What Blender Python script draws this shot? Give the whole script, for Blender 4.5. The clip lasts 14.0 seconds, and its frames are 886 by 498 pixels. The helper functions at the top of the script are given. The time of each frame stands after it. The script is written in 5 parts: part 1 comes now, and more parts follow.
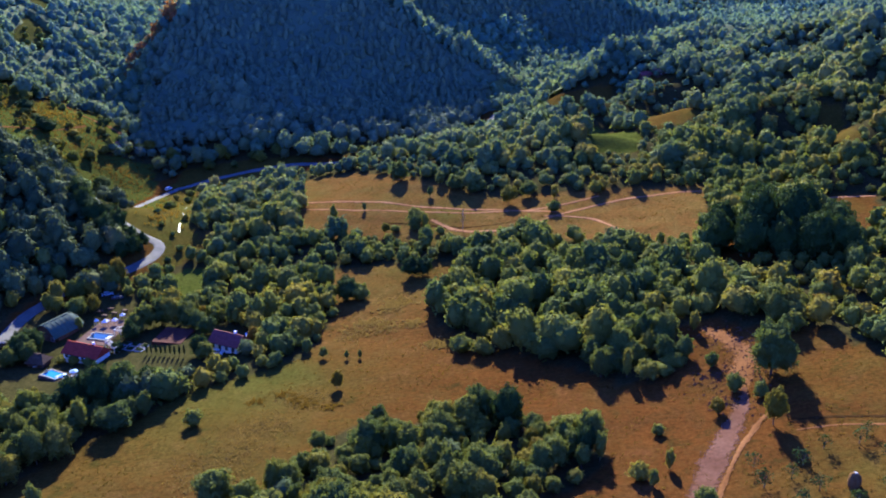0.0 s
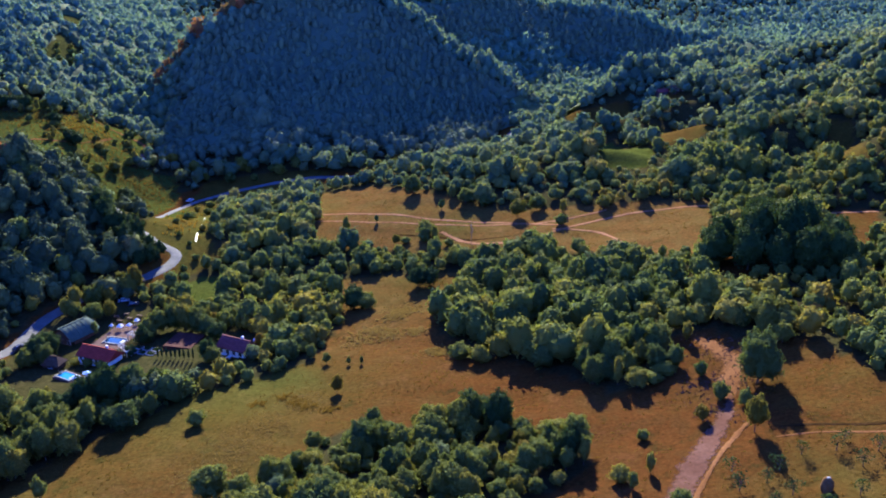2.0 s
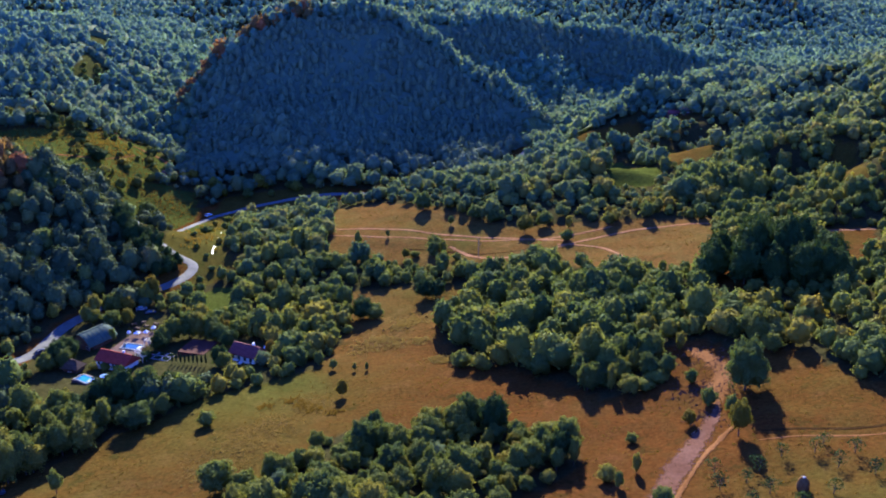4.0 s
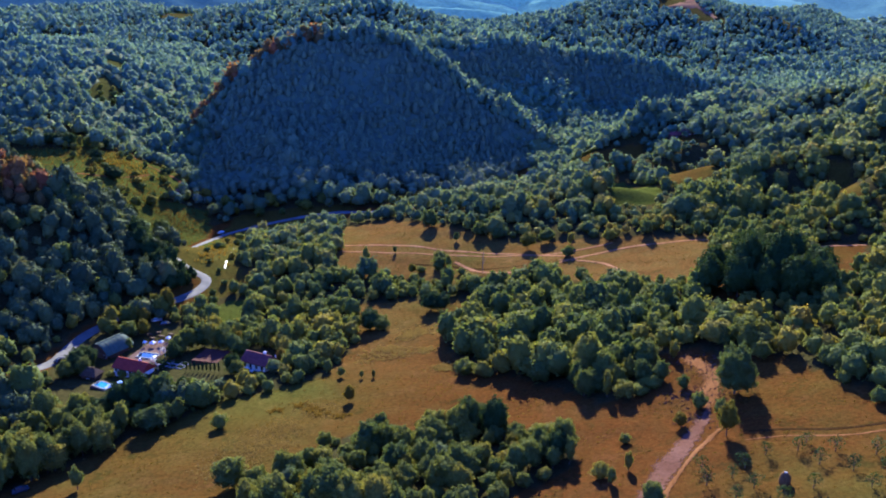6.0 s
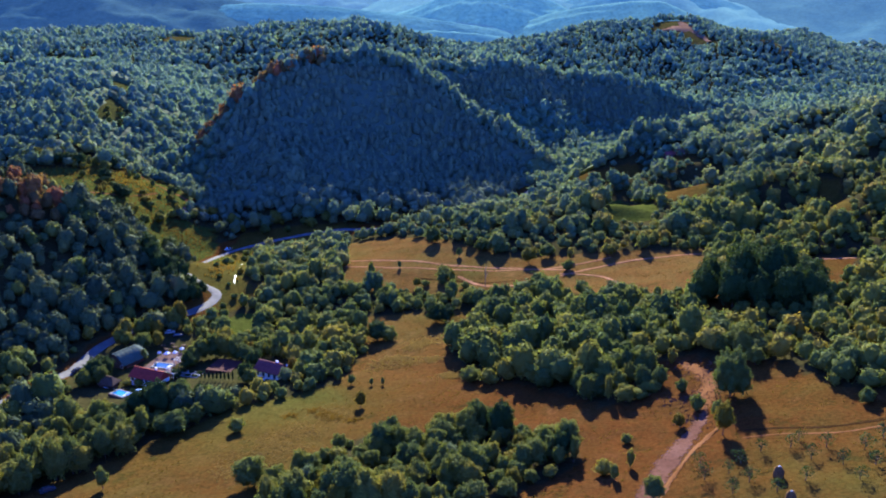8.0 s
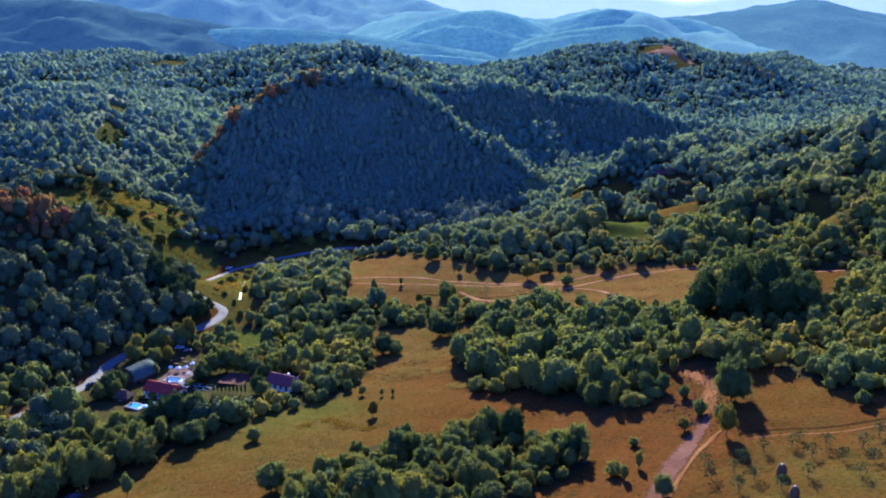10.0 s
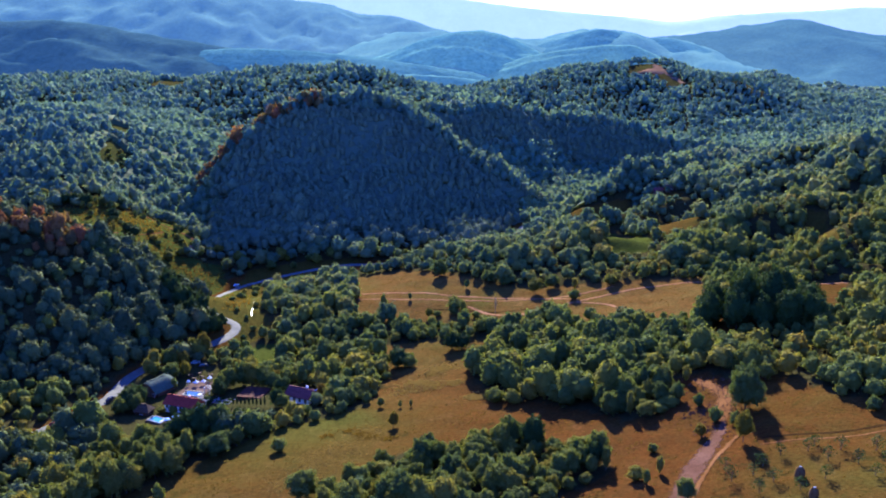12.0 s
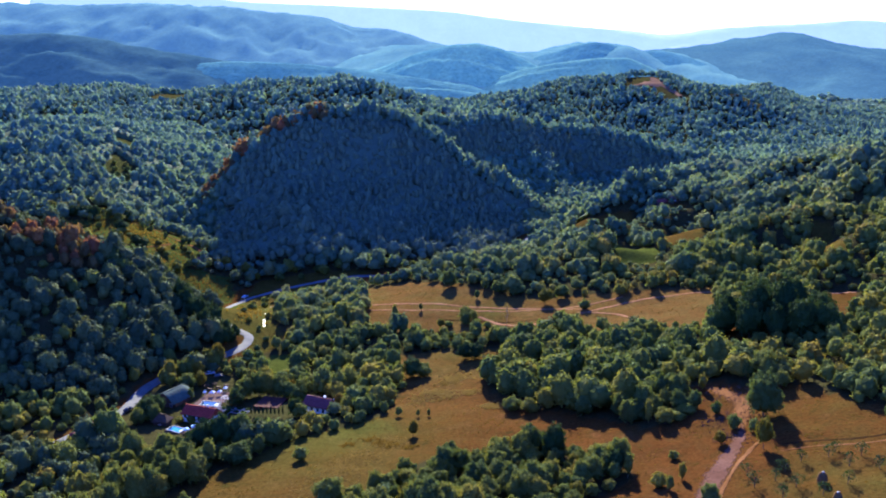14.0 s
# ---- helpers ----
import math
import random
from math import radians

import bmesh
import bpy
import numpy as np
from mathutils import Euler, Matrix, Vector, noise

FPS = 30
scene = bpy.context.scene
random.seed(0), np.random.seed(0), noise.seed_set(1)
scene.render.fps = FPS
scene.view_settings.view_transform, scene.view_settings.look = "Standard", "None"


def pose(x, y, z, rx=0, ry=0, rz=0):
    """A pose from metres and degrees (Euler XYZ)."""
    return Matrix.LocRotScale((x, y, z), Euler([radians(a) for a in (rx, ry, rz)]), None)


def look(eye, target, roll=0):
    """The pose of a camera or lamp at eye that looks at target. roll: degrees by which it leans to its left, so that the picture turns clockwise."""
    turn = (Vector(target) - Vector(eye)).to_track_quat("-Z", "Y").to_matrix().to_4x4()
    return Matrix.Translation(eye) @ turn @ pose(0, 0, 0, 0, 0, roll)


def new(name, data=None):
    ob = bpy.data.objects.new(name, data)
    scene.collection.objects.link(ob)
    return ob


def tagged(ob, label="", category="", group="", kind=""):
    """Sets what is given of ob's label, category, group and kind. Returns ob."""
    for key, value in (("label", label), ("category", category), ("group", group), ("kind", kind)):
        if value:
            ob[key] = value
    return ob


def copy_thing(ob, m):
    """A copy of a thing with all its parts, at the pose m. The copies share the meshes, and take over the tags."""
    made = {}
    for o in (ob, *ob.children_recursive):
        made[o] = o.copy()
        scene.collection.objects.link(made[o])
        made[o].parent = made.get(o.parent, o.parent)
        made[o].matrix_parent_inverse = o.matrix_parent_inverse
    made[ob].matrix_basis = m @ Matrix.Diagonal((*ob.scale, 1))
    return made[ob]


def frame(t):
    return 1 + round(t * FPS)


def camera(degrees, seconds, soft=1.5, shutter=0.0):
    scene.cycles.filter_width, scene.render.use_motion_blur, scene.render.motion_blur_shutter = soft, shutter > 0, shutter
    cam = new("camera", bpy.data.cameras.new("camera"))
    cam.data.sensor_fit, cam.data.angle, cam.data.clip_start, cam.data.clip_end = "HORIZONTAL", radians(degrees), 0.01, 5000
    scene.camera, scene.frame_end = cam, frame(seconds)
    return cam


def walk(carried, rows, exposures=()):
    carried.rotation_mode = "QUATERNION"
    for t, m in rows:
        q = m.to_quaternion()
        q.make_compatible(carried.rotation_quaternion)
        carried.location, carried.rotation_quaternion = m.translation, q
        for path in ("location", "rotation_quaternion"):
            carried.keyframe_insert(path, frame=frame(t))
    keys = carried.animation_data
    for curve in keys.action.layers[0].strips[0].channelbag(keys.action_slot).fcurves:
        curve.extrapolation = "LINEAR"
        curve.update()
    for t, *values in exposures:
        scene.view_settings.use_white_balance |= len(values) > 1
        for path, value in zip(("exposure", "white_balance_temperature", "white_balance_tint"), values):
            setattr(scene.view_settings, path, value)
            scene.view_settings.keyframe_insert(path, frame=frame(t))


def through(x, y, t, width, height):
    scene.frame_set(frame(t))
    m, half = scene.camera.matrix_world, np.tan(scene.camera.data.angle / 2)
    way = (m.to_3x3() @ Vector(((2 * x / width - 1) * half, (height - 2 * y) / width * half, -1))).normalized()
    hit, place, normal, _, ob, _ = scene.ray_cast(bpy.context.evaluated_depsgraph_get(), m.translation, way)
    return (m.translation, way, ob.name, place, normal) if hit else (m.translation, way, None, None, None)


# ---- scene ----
cam = camera(49.3, 14.0, soft=1.9)
PATH = [
    (0, (-16.28, 30.35, 108.40), (-9.82, 123.41, 72.36), 0.35),
    (0.5, (-13.79, 28.61, 108.58), (-8.28, 121.88, 72.92), 0.27),
    (1, (-11.41, 26.56, 108.68), (-6.72, 120.01, 73.40), 0.22),
    (1.5, (-9.18, 24.36, 108.83), (-5.24, 118.01, 73.98), 0.20),
    (2, (-7.06, 21.96, 108.96), (-3.93, 115.81, 74.58), 0.21),
    (2.5, (-5.19, 19.33, 109.14), (-2.78, 113.39, 75.28), 0.23),
    (3, (-3.74, 16.47, 109.26), (-1.92, 110.74, 75.94), 0.24),
    (5.5, (0.00, -0.00, 110.00), (-0.01, 95.24, 79.52), 0.31),
    (6, (0.01, -3.44, 110.09), (-0.07, 91.99, 80.22), 0.29),
    (6.5, (-0.58, -6.86, 110.24), (-0.60, 88.75, 80.92), 0.29),
    (7, (-1.46, -10.30, 110.36), (-1.36, 85.48, 81.60), 0.27),
    (7.5, (-2.52, -13.77, 110.46), (-2.25, 82.17, 82.26), 0.28),
    (8, (-4.00, -17.07, 110.50), (-3.56, 79.04, 82.86), 0.31),
    (10.5, (-15.20, -31.20, 110.66), (-12.53, 65.64, 85.86), 0.22),
    (11, (-17.96, -33.48, 110.76), (-14.86, 63.47, 86.47), 0.19),
    (11.5, (-20.74, -35.42, 110.86), (-17.39, 61.65, 87.03), 0.16),
    (12, (-23.38, -37.03, 110.91), (-19.86, 60.13, 87.51), 0.14),
    (12.5, (-25.86, -38.28, 110.89), (-22.13, 58.97, 87.88), 0.12),
    (13, (-28.11, -39.22, 110.89), (-24.18, 58.10, 88.20), 0.11),
    (13.5, (-30.34, -39.91, 110.99), (-26.22, 57.46, 88.59), 0.12),
    (14, (-32.46, -40.61, 111.04), (-28.18, 56.81, 88.90), 0.13),
]
walk(cam, [(t, look(eye, target, roll)) for t, eye, target, roll in PATH], [(0, 1.72, 4800, 10), (14, 1.72, 4800, 10)])

# ---- daylight ----
SUN_HEIGHT, SUN_TURN = 25.0, 0.0
world = bpy.data.worlds.new("world")
scene.world = world
world.use_nodes = True
wn, wl = world.node_tree.nodes, world.node_tree.links
sky = wn.new("ShaderNodeTexSky")
sky.sky_type, sky.sun_disc = "NISHITA", False
sky.sun_elevation, sky.sun_rotation = radians(SUN_HEIGHT), radians(SUN_TURN)
sky.altitude, sky.air_density, sky.dust_density, sky.ozone_density = 300, 1.0, 0.4, 5.0
wn["Background"].inputs["Strength"].default_value = 0.076
clear = wn.new("ShaderNodeMix")  # the deep blue of very clear air
clear.data_type, clear.blend_type = "RGBA", "MULTIPLY"
clear.inputs[0].default_value, clear.inputs[7].default_value = 1.0, (1.0, 1.0, 2.3, 1)
wl.new(sky.outputs["Color"], clear.inputs[6])
wl.new(clear.outputs[2], wn["Background"].inputs["Color"])

sun = new("sun", bpy.data.lights.new("sun", "SUN"))
sun.data.energy, sun.data.angle, sun.data.color = 7.8, radians(0.5), (1.0, 0.80, 0.50)
a, e = radians(SUN_TURN), radians(SUN_HEIGHT)
sun.matrix_world = look((1000 * math.sin(a) * math.cos(e), 1000 * math.cos(a) * math.cos(e), 1000 * math.sin(e)), (0, 0, 0))

# ---- materials ----
def nodes_of(name):
    m = bpy.data.materials.new(name)
    m.use_nodes = True
    n, l = m.node_tree.nodes, m.node_tree.links
    return m, n, l, n["Principled BSDF"]


def ramp_of(n, l, source, stops):
    r = n.new("ShaderNodeValToRGB")
    while len(r.color_ramp.elements) < len(stops):
        r.color_ramp.elements.new(0.5)
    for el, (at, c) in zip(r.color_ramp.elements, stops):
        el.position, el.color = at, (*c, 1)
    l.new(source, r.inputs["Fac"])
    return r.outputs["Color"]


def noise_of(n, l, scale, detail=4.0, rough=0.6, coords="position"):
    t = n.new("ShaderNodeTexNoise")
    t.inputs["Scale"].default_value, t.inputs["Detail"].default_value, t.inputs["Roughness"].default_value = scale, detail, rough
    if coords == "position":
        l.new(n.new("ShaderNodeNewGeometry").outputs["Position"], t.inputs["Vector"])
    else:
        l.new(n.new("ShaderNodeTexCoord").outputs["Object"], t.inputs["Vector"])
    return t.outputs["Fac"]


def blend(n, l, kind, fac, a, b):
    m = n.new("ShaderNodeMix")
    m.data_type, m.blend_type = "RGBA", kind
    for value, socket in ((fac, m.inputs[0]), (a, m.inputs[6]), (b, m.inputs[7])):
        if isinstance(value, (int, float)):
            socket.default_value = value
        elif isinstance(value, tuple):
            socket.default_value = (*value, 1)
        else:
            l.new(value, socket)
    return m.outputs[2]


def surface(name, dark, light, scale, rough=0.85, bump=0.3, metal=0.0, grain=None, spec=0.05, ragged=False):
    """A weathered surface: two colours mixed by a large and a fine noise, with relief."""
    m, n, l, p = nodes_of(name)
    big, fine = noise_of(n, l, scale), noise_of(n, l, grain or scale * 9, 3.0)
    c = ramp_of(n, l, big, ((0.3, dark), (0.7, light)))
    c = blend(n, l, "OVERLAY", 0.45, c, ramp_of(n, l, fine, ((0.25, (0.25,) * 3), (0.75, (0.75,) * 3))))
    l.new(c, p.inputs["Base Color"])
    p.inputs["Roughness"].default_value, p.inputs["Metallic"].default_value = rough, metal
    p.inputs["Specular IOR Level"].default_value = spec
    b = n.new("ShaderNodeBump")
    b.inputs["Strength"].default_value, b.inputs["Distance"].default_value = bump, 0.05
    l.new(fine, b.inputs["Height"])
    l.new(b.outputs["Normal"], p.inputs["Normal"])
    if ragged:  # worn through to the grass towards the edges
        edge = n.new("ShaderNodeAttribute")
        edge.attribute_name = "edge"
        worn = n.new("ShaderNodeMath")
        worn.operation = "MULTIPLY_ADD"
        l.new(noise_of(n, l, 0.55, 6.0, 0.75), worn.inputs[0])
        worn.inputs[1].default_value = 1.9
        l.new(edge.outputs["Fac"], worn.inputs[2])
        clear, mix = n.new("ShaderNodeBsdfTransparent"), n.new("ShaderNodeMixShader")
        shift = n.new("ShaderNodeMath")
        shift.operation = "MULTIPLY"
        l.new(worn.outputs[0], shift.inputs[0])
        shift.inputs[1].default_value = 0.5
        l.new(ramp_of(n, l, shift.outputs[0], ((0.73, (0, 0, 0)), (0.86, (1, 1, 1)))), mix.inputs["Fac"])
        l.new(p.outputs[0], mix.inputs[1])
        l.new(clear.outputs[0], mix.inputs[2])
        l.new(mix.outputs[0], n["Material Output"].inputs["Surface"])
    return m


def foliage(name, stops, single=True, through=0.34, patch=0.012, high=None):
    """Leaves: a hue for each tree, patches over the land, a shade for each leaf, and light that passes through them."""
    m, n, l, p = nodes_of(name)
    if single:
        tone = n.new("ShaderNodeObjectInfo").outputs["Random"]
    else:
        t = n.new("ShaderNodeAttribute")
        t.attribute_name = "tint"
        tone = t.outputs["Fac"]
    wide = noise_of(n, l, patch, 3.0)
    mixed = n.new("ShaderNodeMath")
    mixed.operation = "MULTIPLY_ADD"
    l.new(tone, mixed.inputs[0])
    mixed.inputs[1].default_value = 0.62
    shift = n.new("ShaderNodeMath")
    shift.operation = "MULTIPLY_ADD"
    l.new(wide, shift.inputs[0])
    shift.inputs[1].default_value, shift.inputs[2].default_value = 1.0, -0.34
    l.new(shift.outputs[0], mixed.inputs[2])
    c = ramp_of(n, l, mixed.outputs[0], stops)
    # haze is put into the leaf colour: far trees turn paler and bluer
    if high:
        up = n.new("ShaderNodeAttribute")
        up.attribute_name = "haze_mix"
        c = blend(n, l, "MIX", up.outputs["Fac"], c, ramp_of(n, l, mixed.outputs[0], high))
    leaf = n.new("ShaderNodeNewGeometry").outputs["Random Per Island"]
    c = blend(n, l, "MULTIPLY", 1.0, c, ramp_of(n, l, leaf, ((0.0, (0.8,) * 3), (1.0, (1.22, 1.18, 1.08)))))
    l.new(c, p.inputs["Base Color"])
    p.inputs["Roughness"].default_value, p.inputs["Specular IOR Level"].default_value = 0.85, 0.02
    tr, mix = n.new("ShaderNodeBsdfTranslucent"), n.new("ShaderNodeMixShader")
    l.new(blend(n, l, "MULTIPLY", 1.0, c, (1.25, 1.2, 0.6)), tr.inputs["Color"])
    mix.inputs["Fac"].default_value = through
    l.new(p.outputs[0], mix.inputs[1])
    l.new(tr.outputs[0], mix.inputs[2])
    l.new(mix.outputs[0], n["Material Output"].inputs["Surface"])
    return m


BROADLEAF = ((0.0, (0.054, 0.078, 0.026)), (0.30, (0.088, 0.110, 0.030)), (0.60, (0.130, 0.140, 0.031)), (0.84, (0.178, 0.152, 0.028)), (1.0, (0.22, 0.120, 0.026)))
# The second set: paler, bluer leaf tones that stand for haze on far trees
HAZE_TONES = ((0.0, (0.100, 0.158, 0.134)), (0.4, (0.124, 0.192, 0.144)), (0.75, (0.152, 0.216, 0.138)), (1.0, (0.195, 0.220, 0.120)))
leaf_single = foliage("leaves", BROADLEAF)
leaf_wood = foliage("woodland_leaves", BROADLEAF, single=False, through=0.34, high=HAZE_TONES)
leaf_pale = foliage("willow_leaves", ((0.0, (0.07, 0.10, 0.045)), (1.0, (0.13, 0.15, 0.07))))
leaf_gold = foliage("autumn_leaves", ((0.0, (0.085, 0.090, 0.016)), (0.6, (0.12, 0.105, 0.016)), (1.0, (0.16, 0.092, 0.016))))
leaf_red = foliage("russet_leaves", ((0.0, (0.085, 0.085, 0.035)), (0.4, (0.15, 0.088, 0.032)), (0.75, (0.20, 0.085, 0.035)), (1.0, (0.22, 0.060, 0.04))), single=False, patch=0.03)
# Grove leaves: the shade inside dense crowns is put into this dark green
leaf_shady = foliage("shade_dark_leaves", ((0.0, (0.022, 0.040, 0.014)), (1.0, (0.045, 0.066, 0.018))), through=0.2)
leaf_dark = foliage("conifer_needles", ((0.0, (0.012, 0.028, 0.014)), (1.0, (0.022, 0.045, 0.018))), through=0.1)
# Darkened leaves: the shade on the spur is put into this colour
leaf_darkened = foliage("darkened_leaves", ((0.0, (0.040, 0.056, 0.029)), (0.6, (0.068, 0.088, 0.038)), (0.85, (0.100, 0.110, 0.038)), (1.0, (0.14, 0.09, 0.035))), single=False, through=0.15, patch=0.03)
# Leaves of the shaded hill: its shade and haze are put into this colour
leaf_hill_shade = foliage("shaded_hill_leaves", ((0.0, (0.094, 0.122, 0.076)), (1.0, (0.110, 0.142, 0.084))), single=False, through=0.1, patch=0.01)
bark = surface("bark", (0.045, 0.034, 0.025), (0.11, 0.085, 0.06), 1.2)
bark_pale = surface("pale_bark", (0.12, 0.10, 0.08), (0.24, 0.20, 0.15), 1.5)


def ground_material():
    m, n, l, p = nodes_of("grassland")
    wood, lush = n.new("ShaderNodeAttribute"), n.new("ShaderNodeAttribute")
    wood.attribute_name, lush.attribute_name = "wood", "lush"
    wide, mid, fine = noise_of(n, l, 0.018, 5.0), noise_of(n, l, 0.09, 8.0, 0.78), noise_of(n, l, 0.9, 6.0, 0.8)
    dry = ramp_of(n, l, mid, ((0.26, (0.024, 0.020, 0.006)), (0.38, (0.042, 0.023, 0.006)), (0.47, (0.070, 0.028, 0.007)), (0.54, (0.056, 0.027, 0.007)), (0.63, (0.077, 0.033, 0.010)), (0.76, (0.093, 0.047, 0.016))))
    green = ramp_of(n, l, mid, ((0.3, (0.030, 0.040, 0.007)), (0.7, (0.063, 0.069, 0.012))))
    pick = n.new("ShaderNodeMath")
    pick.operation = "ADD"
    l.new(ramp_of(n, l, wide, ((0.48, (0, 0, 0)), (0.68, (0.38, 0.38, 0.38)))), pick.inputs[0])
    l.new(lush.outputs["Fac"], pick.inputs[1])
    pick.use_clamp = True
    paler_grass = n.new("ShaderNodeAttribute")
    paler_grass.attribute_name = "paler_grass"
    paler_tone = ramp_of(n, l, mid, ((0.32, (0.064, 0.040, 0.011)), (0.45, (0.112, 0.052, 0.016)), (0.54, (0.098, 0.058, 0.017)), (0.68, (0.142, 0.072, 0.026))))
    dry = blend(n, l, "MIX", paler_grass.outputs["Fac"], dry, paler_tone)
    c = blend(n, l, "MIX", pick.outputs[0], dry, green)
    litter = ramp_of(n, l, mid, ((0.3, (0.024, 0.025, 0.009)), (0.7, (0.044, 0.036, 0.014))))
    c = blend(n, l, "MIX", wood.outputs["Fac"], c, litter)
    c = blend(n, l, "OVERLAY", 0.75, c, ramp_of(n, l, fine, ((0.3, (0.16,) * 3), (0.7, (0.78,) * 3))))
    l.new(c, p.inputs["Base Color"])
    p.inputs["Roughness"].default_value, p.inputs["Specular IOR Level"].default_value = 1.0, 0.0
    b = n.new("ShaderNodeBump")
    b.inputs["Strength"].default_value, b.inputs["Distance"].default_value = 0.7, 0.35
    l.new(fine, b.inputs["Height"])
    l.new(b.outputs["Normal"], p.inputs["Normal"])
    return m


def water_material(name, colour, rough=0.06):
    m, n, l, p = nodes_of(name)
    p.inputs["Base Color"].default_value, p.inputs["Roughness"].default_value = (*colour, 1), rough
    b = n.new("ShaderNodeBump")
    b.inputs["Strength"].default_value, b.inputs["Distance"].default_value = 0.25, 0.05
    l.new(noise_of(n, l, 2.0, 3.0), b.inputs["Height"])
    l.new(b.outputs["Normal"], p.inputs["Normal"])
    return m


grassland = ground_material()
stream_water = water_material("stream_water", (0.05, 0.06, 0.05), 0.5)
pool_water = water_material("pool_water", (0.03, 0.16, 0.24))
dark_water = water_material("dark_pool_water", (0.012, 0.04, 0.05))
plaster = surface("white_plaster", (0.62, 0.60, 0.56), (0.80, 0.79, 0.76), 0.8, 0.9, 0.15)
red_tile = surface("red_roof_tile", (0.17, 0.025, 0.018), (0.28, 0.045, 0.03), 1.2, 0.8, 0.5)
dark_tile = surface("dark_red_roof_tile", (0.10, 0.03, 0.03), (0.17, 0.055, 0.05), 1.2, 0.8, 0.5)
green_sheet = surface("green_metal_sheet", (0.040, 0.060, 0.045), (0.070, 0.096, 0.070), 0.3, 0.8, 0.1)
dark_timber = surface("dark_timber", (0.05, 0.032, 0.02), (0.11, 0.07, 0.045), 1.5)
white_timber = surface("white_painted_timber", (0.269, 0.260, 0.252), (0.403, 0.395, 0.378), 1.5, 0.7)
paving = surface("stone_paving", (0.068, 0.045, 0.034), (0.125, 0.084, 0.067), 0.35, 0.9, 0.3, spec=0.0)
pool_stone = surface("pale_pool_stone", (0.16, 0.15, 0.14), (0.24, 0.23, 0.21), 1.5, 0.8)
# Clay darkened: the hedge's shade over the court is put into its colour
clay = surface("red_clay_court", (0.045, 0.018, 0.013), (0.07, 0.028, 0.020), 0.3, 0.95, 0.2)
window_glass = surface("dark_window_glass", (0.02, 0.025, 0.03), (0.05, 0.055, 0.06), 0.5, 0.08, 0.0, spec=0.5)
straw = surface("weathered_straw", (0.085, 0.048, 0.018), (0.14, 0.082, 0.034), 2.0, 0.95, 0.8, spec=0.0)
reeds = foliage("dead_reeds", ((0.0, (0.101, 0.071, 0.030)), (1.0, (0.235, 0.176, 0.084))), single=False, through=0.4)
grass_blades = foliage("dry_grass_blades", ((0.0, (0.071, 0.050, 0.012)), (0.6, (0.126, 0.071, 0.018)), (1.0, (0.160, 0.101, 0.034))), single=False, through=0.45)
rubber = surface("black_rubber", (0.02, 0.02, 0.02), (0.04, 0.04, 0.04), 3.0)
car_white = surface("white_car_paint", (0.50, 0.50, 0.50), (0.6, 0.6, 0.6), 0.2, 0.25, 0.0, spec=0.5)
car_grey = surface("silver_car_paint", (0.30, 0.32, 0.34), (0.36, 0.38, 0.40), 0.2, 0.3, 0.0, 0.4, spec=0.5)
car_dark = surface("dark_blue_car_paint", (0.03, 0.03, 0.035), (0.05, 0.05, 0.055), 0.2, 0.25, 0.0, spec=0.5)
blue_cloth = surface("blue_awning_cloth", (0.25, 0.38, 0.55), (0.40, 0.52, 0.66), 0.8)
asphalt = surface("asphalt", (0.062, 0.058, 0.054), (0.10, 0.094, 0.087), 0.25, 0.85, 0.2, grain=4.0, spec=0.15)
gravel = surface("gravel", (0.068, 0.032, 0.018), (0.104, 0.056, 0.038), 0.16, 0.95, 0.6, grain=1.2, ragged=True, spec=0.0)
earth = surface("bare_earth", (0.090, 0.041, 0.014), (0.150, 0.072, 0.027), 0.12, 0.95, 0.6, grain=1.6, ragged=True, spec=0.0)
pink_earth = surface("pink_earth", (0.120, 0.068, 0.036), (0.190, 0.115, 0.066), 0.1, 0.95, 0.5, grain=1.2, spec=0.0)
track_earth = surface("track_earth", (0.135, 0.067, 0.030), (0.215, 0.115, 0.058), 0.12, 0.95, 0.6, grain=1.6, ragged=True, spec=0.0)
fieldstone = surface("fieldstone", (0.058, 0.030, 0.019), (0.105, 0.058, 0.040), 0.4, 0.95, 0.3, spec=0.0)
# Dark earth of the ditch, also the colour of the painted bank shadow
earth_and_shadow = surface("earth_and_shadow", (0.020, 0.012, 0.004), (0.040, 0.022, 0.008), 0.3, 0.95, 0.6, grain=2.0, ragged=True, spec=0.0)


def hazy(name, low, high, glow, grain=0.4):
    """Far land through kilometres of bright air: plain backdrop, haze in colour and glow."""
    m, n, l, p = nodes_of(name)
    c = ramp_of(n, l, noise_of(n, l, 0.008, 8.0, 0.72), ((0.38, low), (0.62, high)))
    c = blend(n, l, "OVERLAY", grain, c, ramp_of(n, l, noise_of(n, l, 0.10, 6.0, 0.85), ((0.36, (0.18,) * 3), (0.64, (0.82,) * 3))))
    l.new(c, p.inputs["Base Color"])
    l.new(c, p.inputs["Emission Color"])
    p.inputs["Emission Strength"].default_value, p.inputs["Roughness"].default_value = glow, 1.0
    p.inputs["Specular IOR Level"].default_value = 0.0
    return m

# ---- the lie of the land ----
def smax(a, b, k):
    return 0.5 * (a + b + np.sqrt((a - b) ** 2 + k * k))


def smin(a, b, k):
    return 0.5 * (a + b - np.sqrt((a - b) ** 2 + k * k))


def swell(x, y, cx, cy, sx, sy, deg, amp):
    c, s = math.cos(radians(deg)), math.sin(radians(deg))
    u, v = ((x - cx) * c + (y - cy) * s) / sx, (-(x - cx) * s + (y - cy) * c) / sy
    return amp * np.exp(-0.5 * (u * u + v * v))


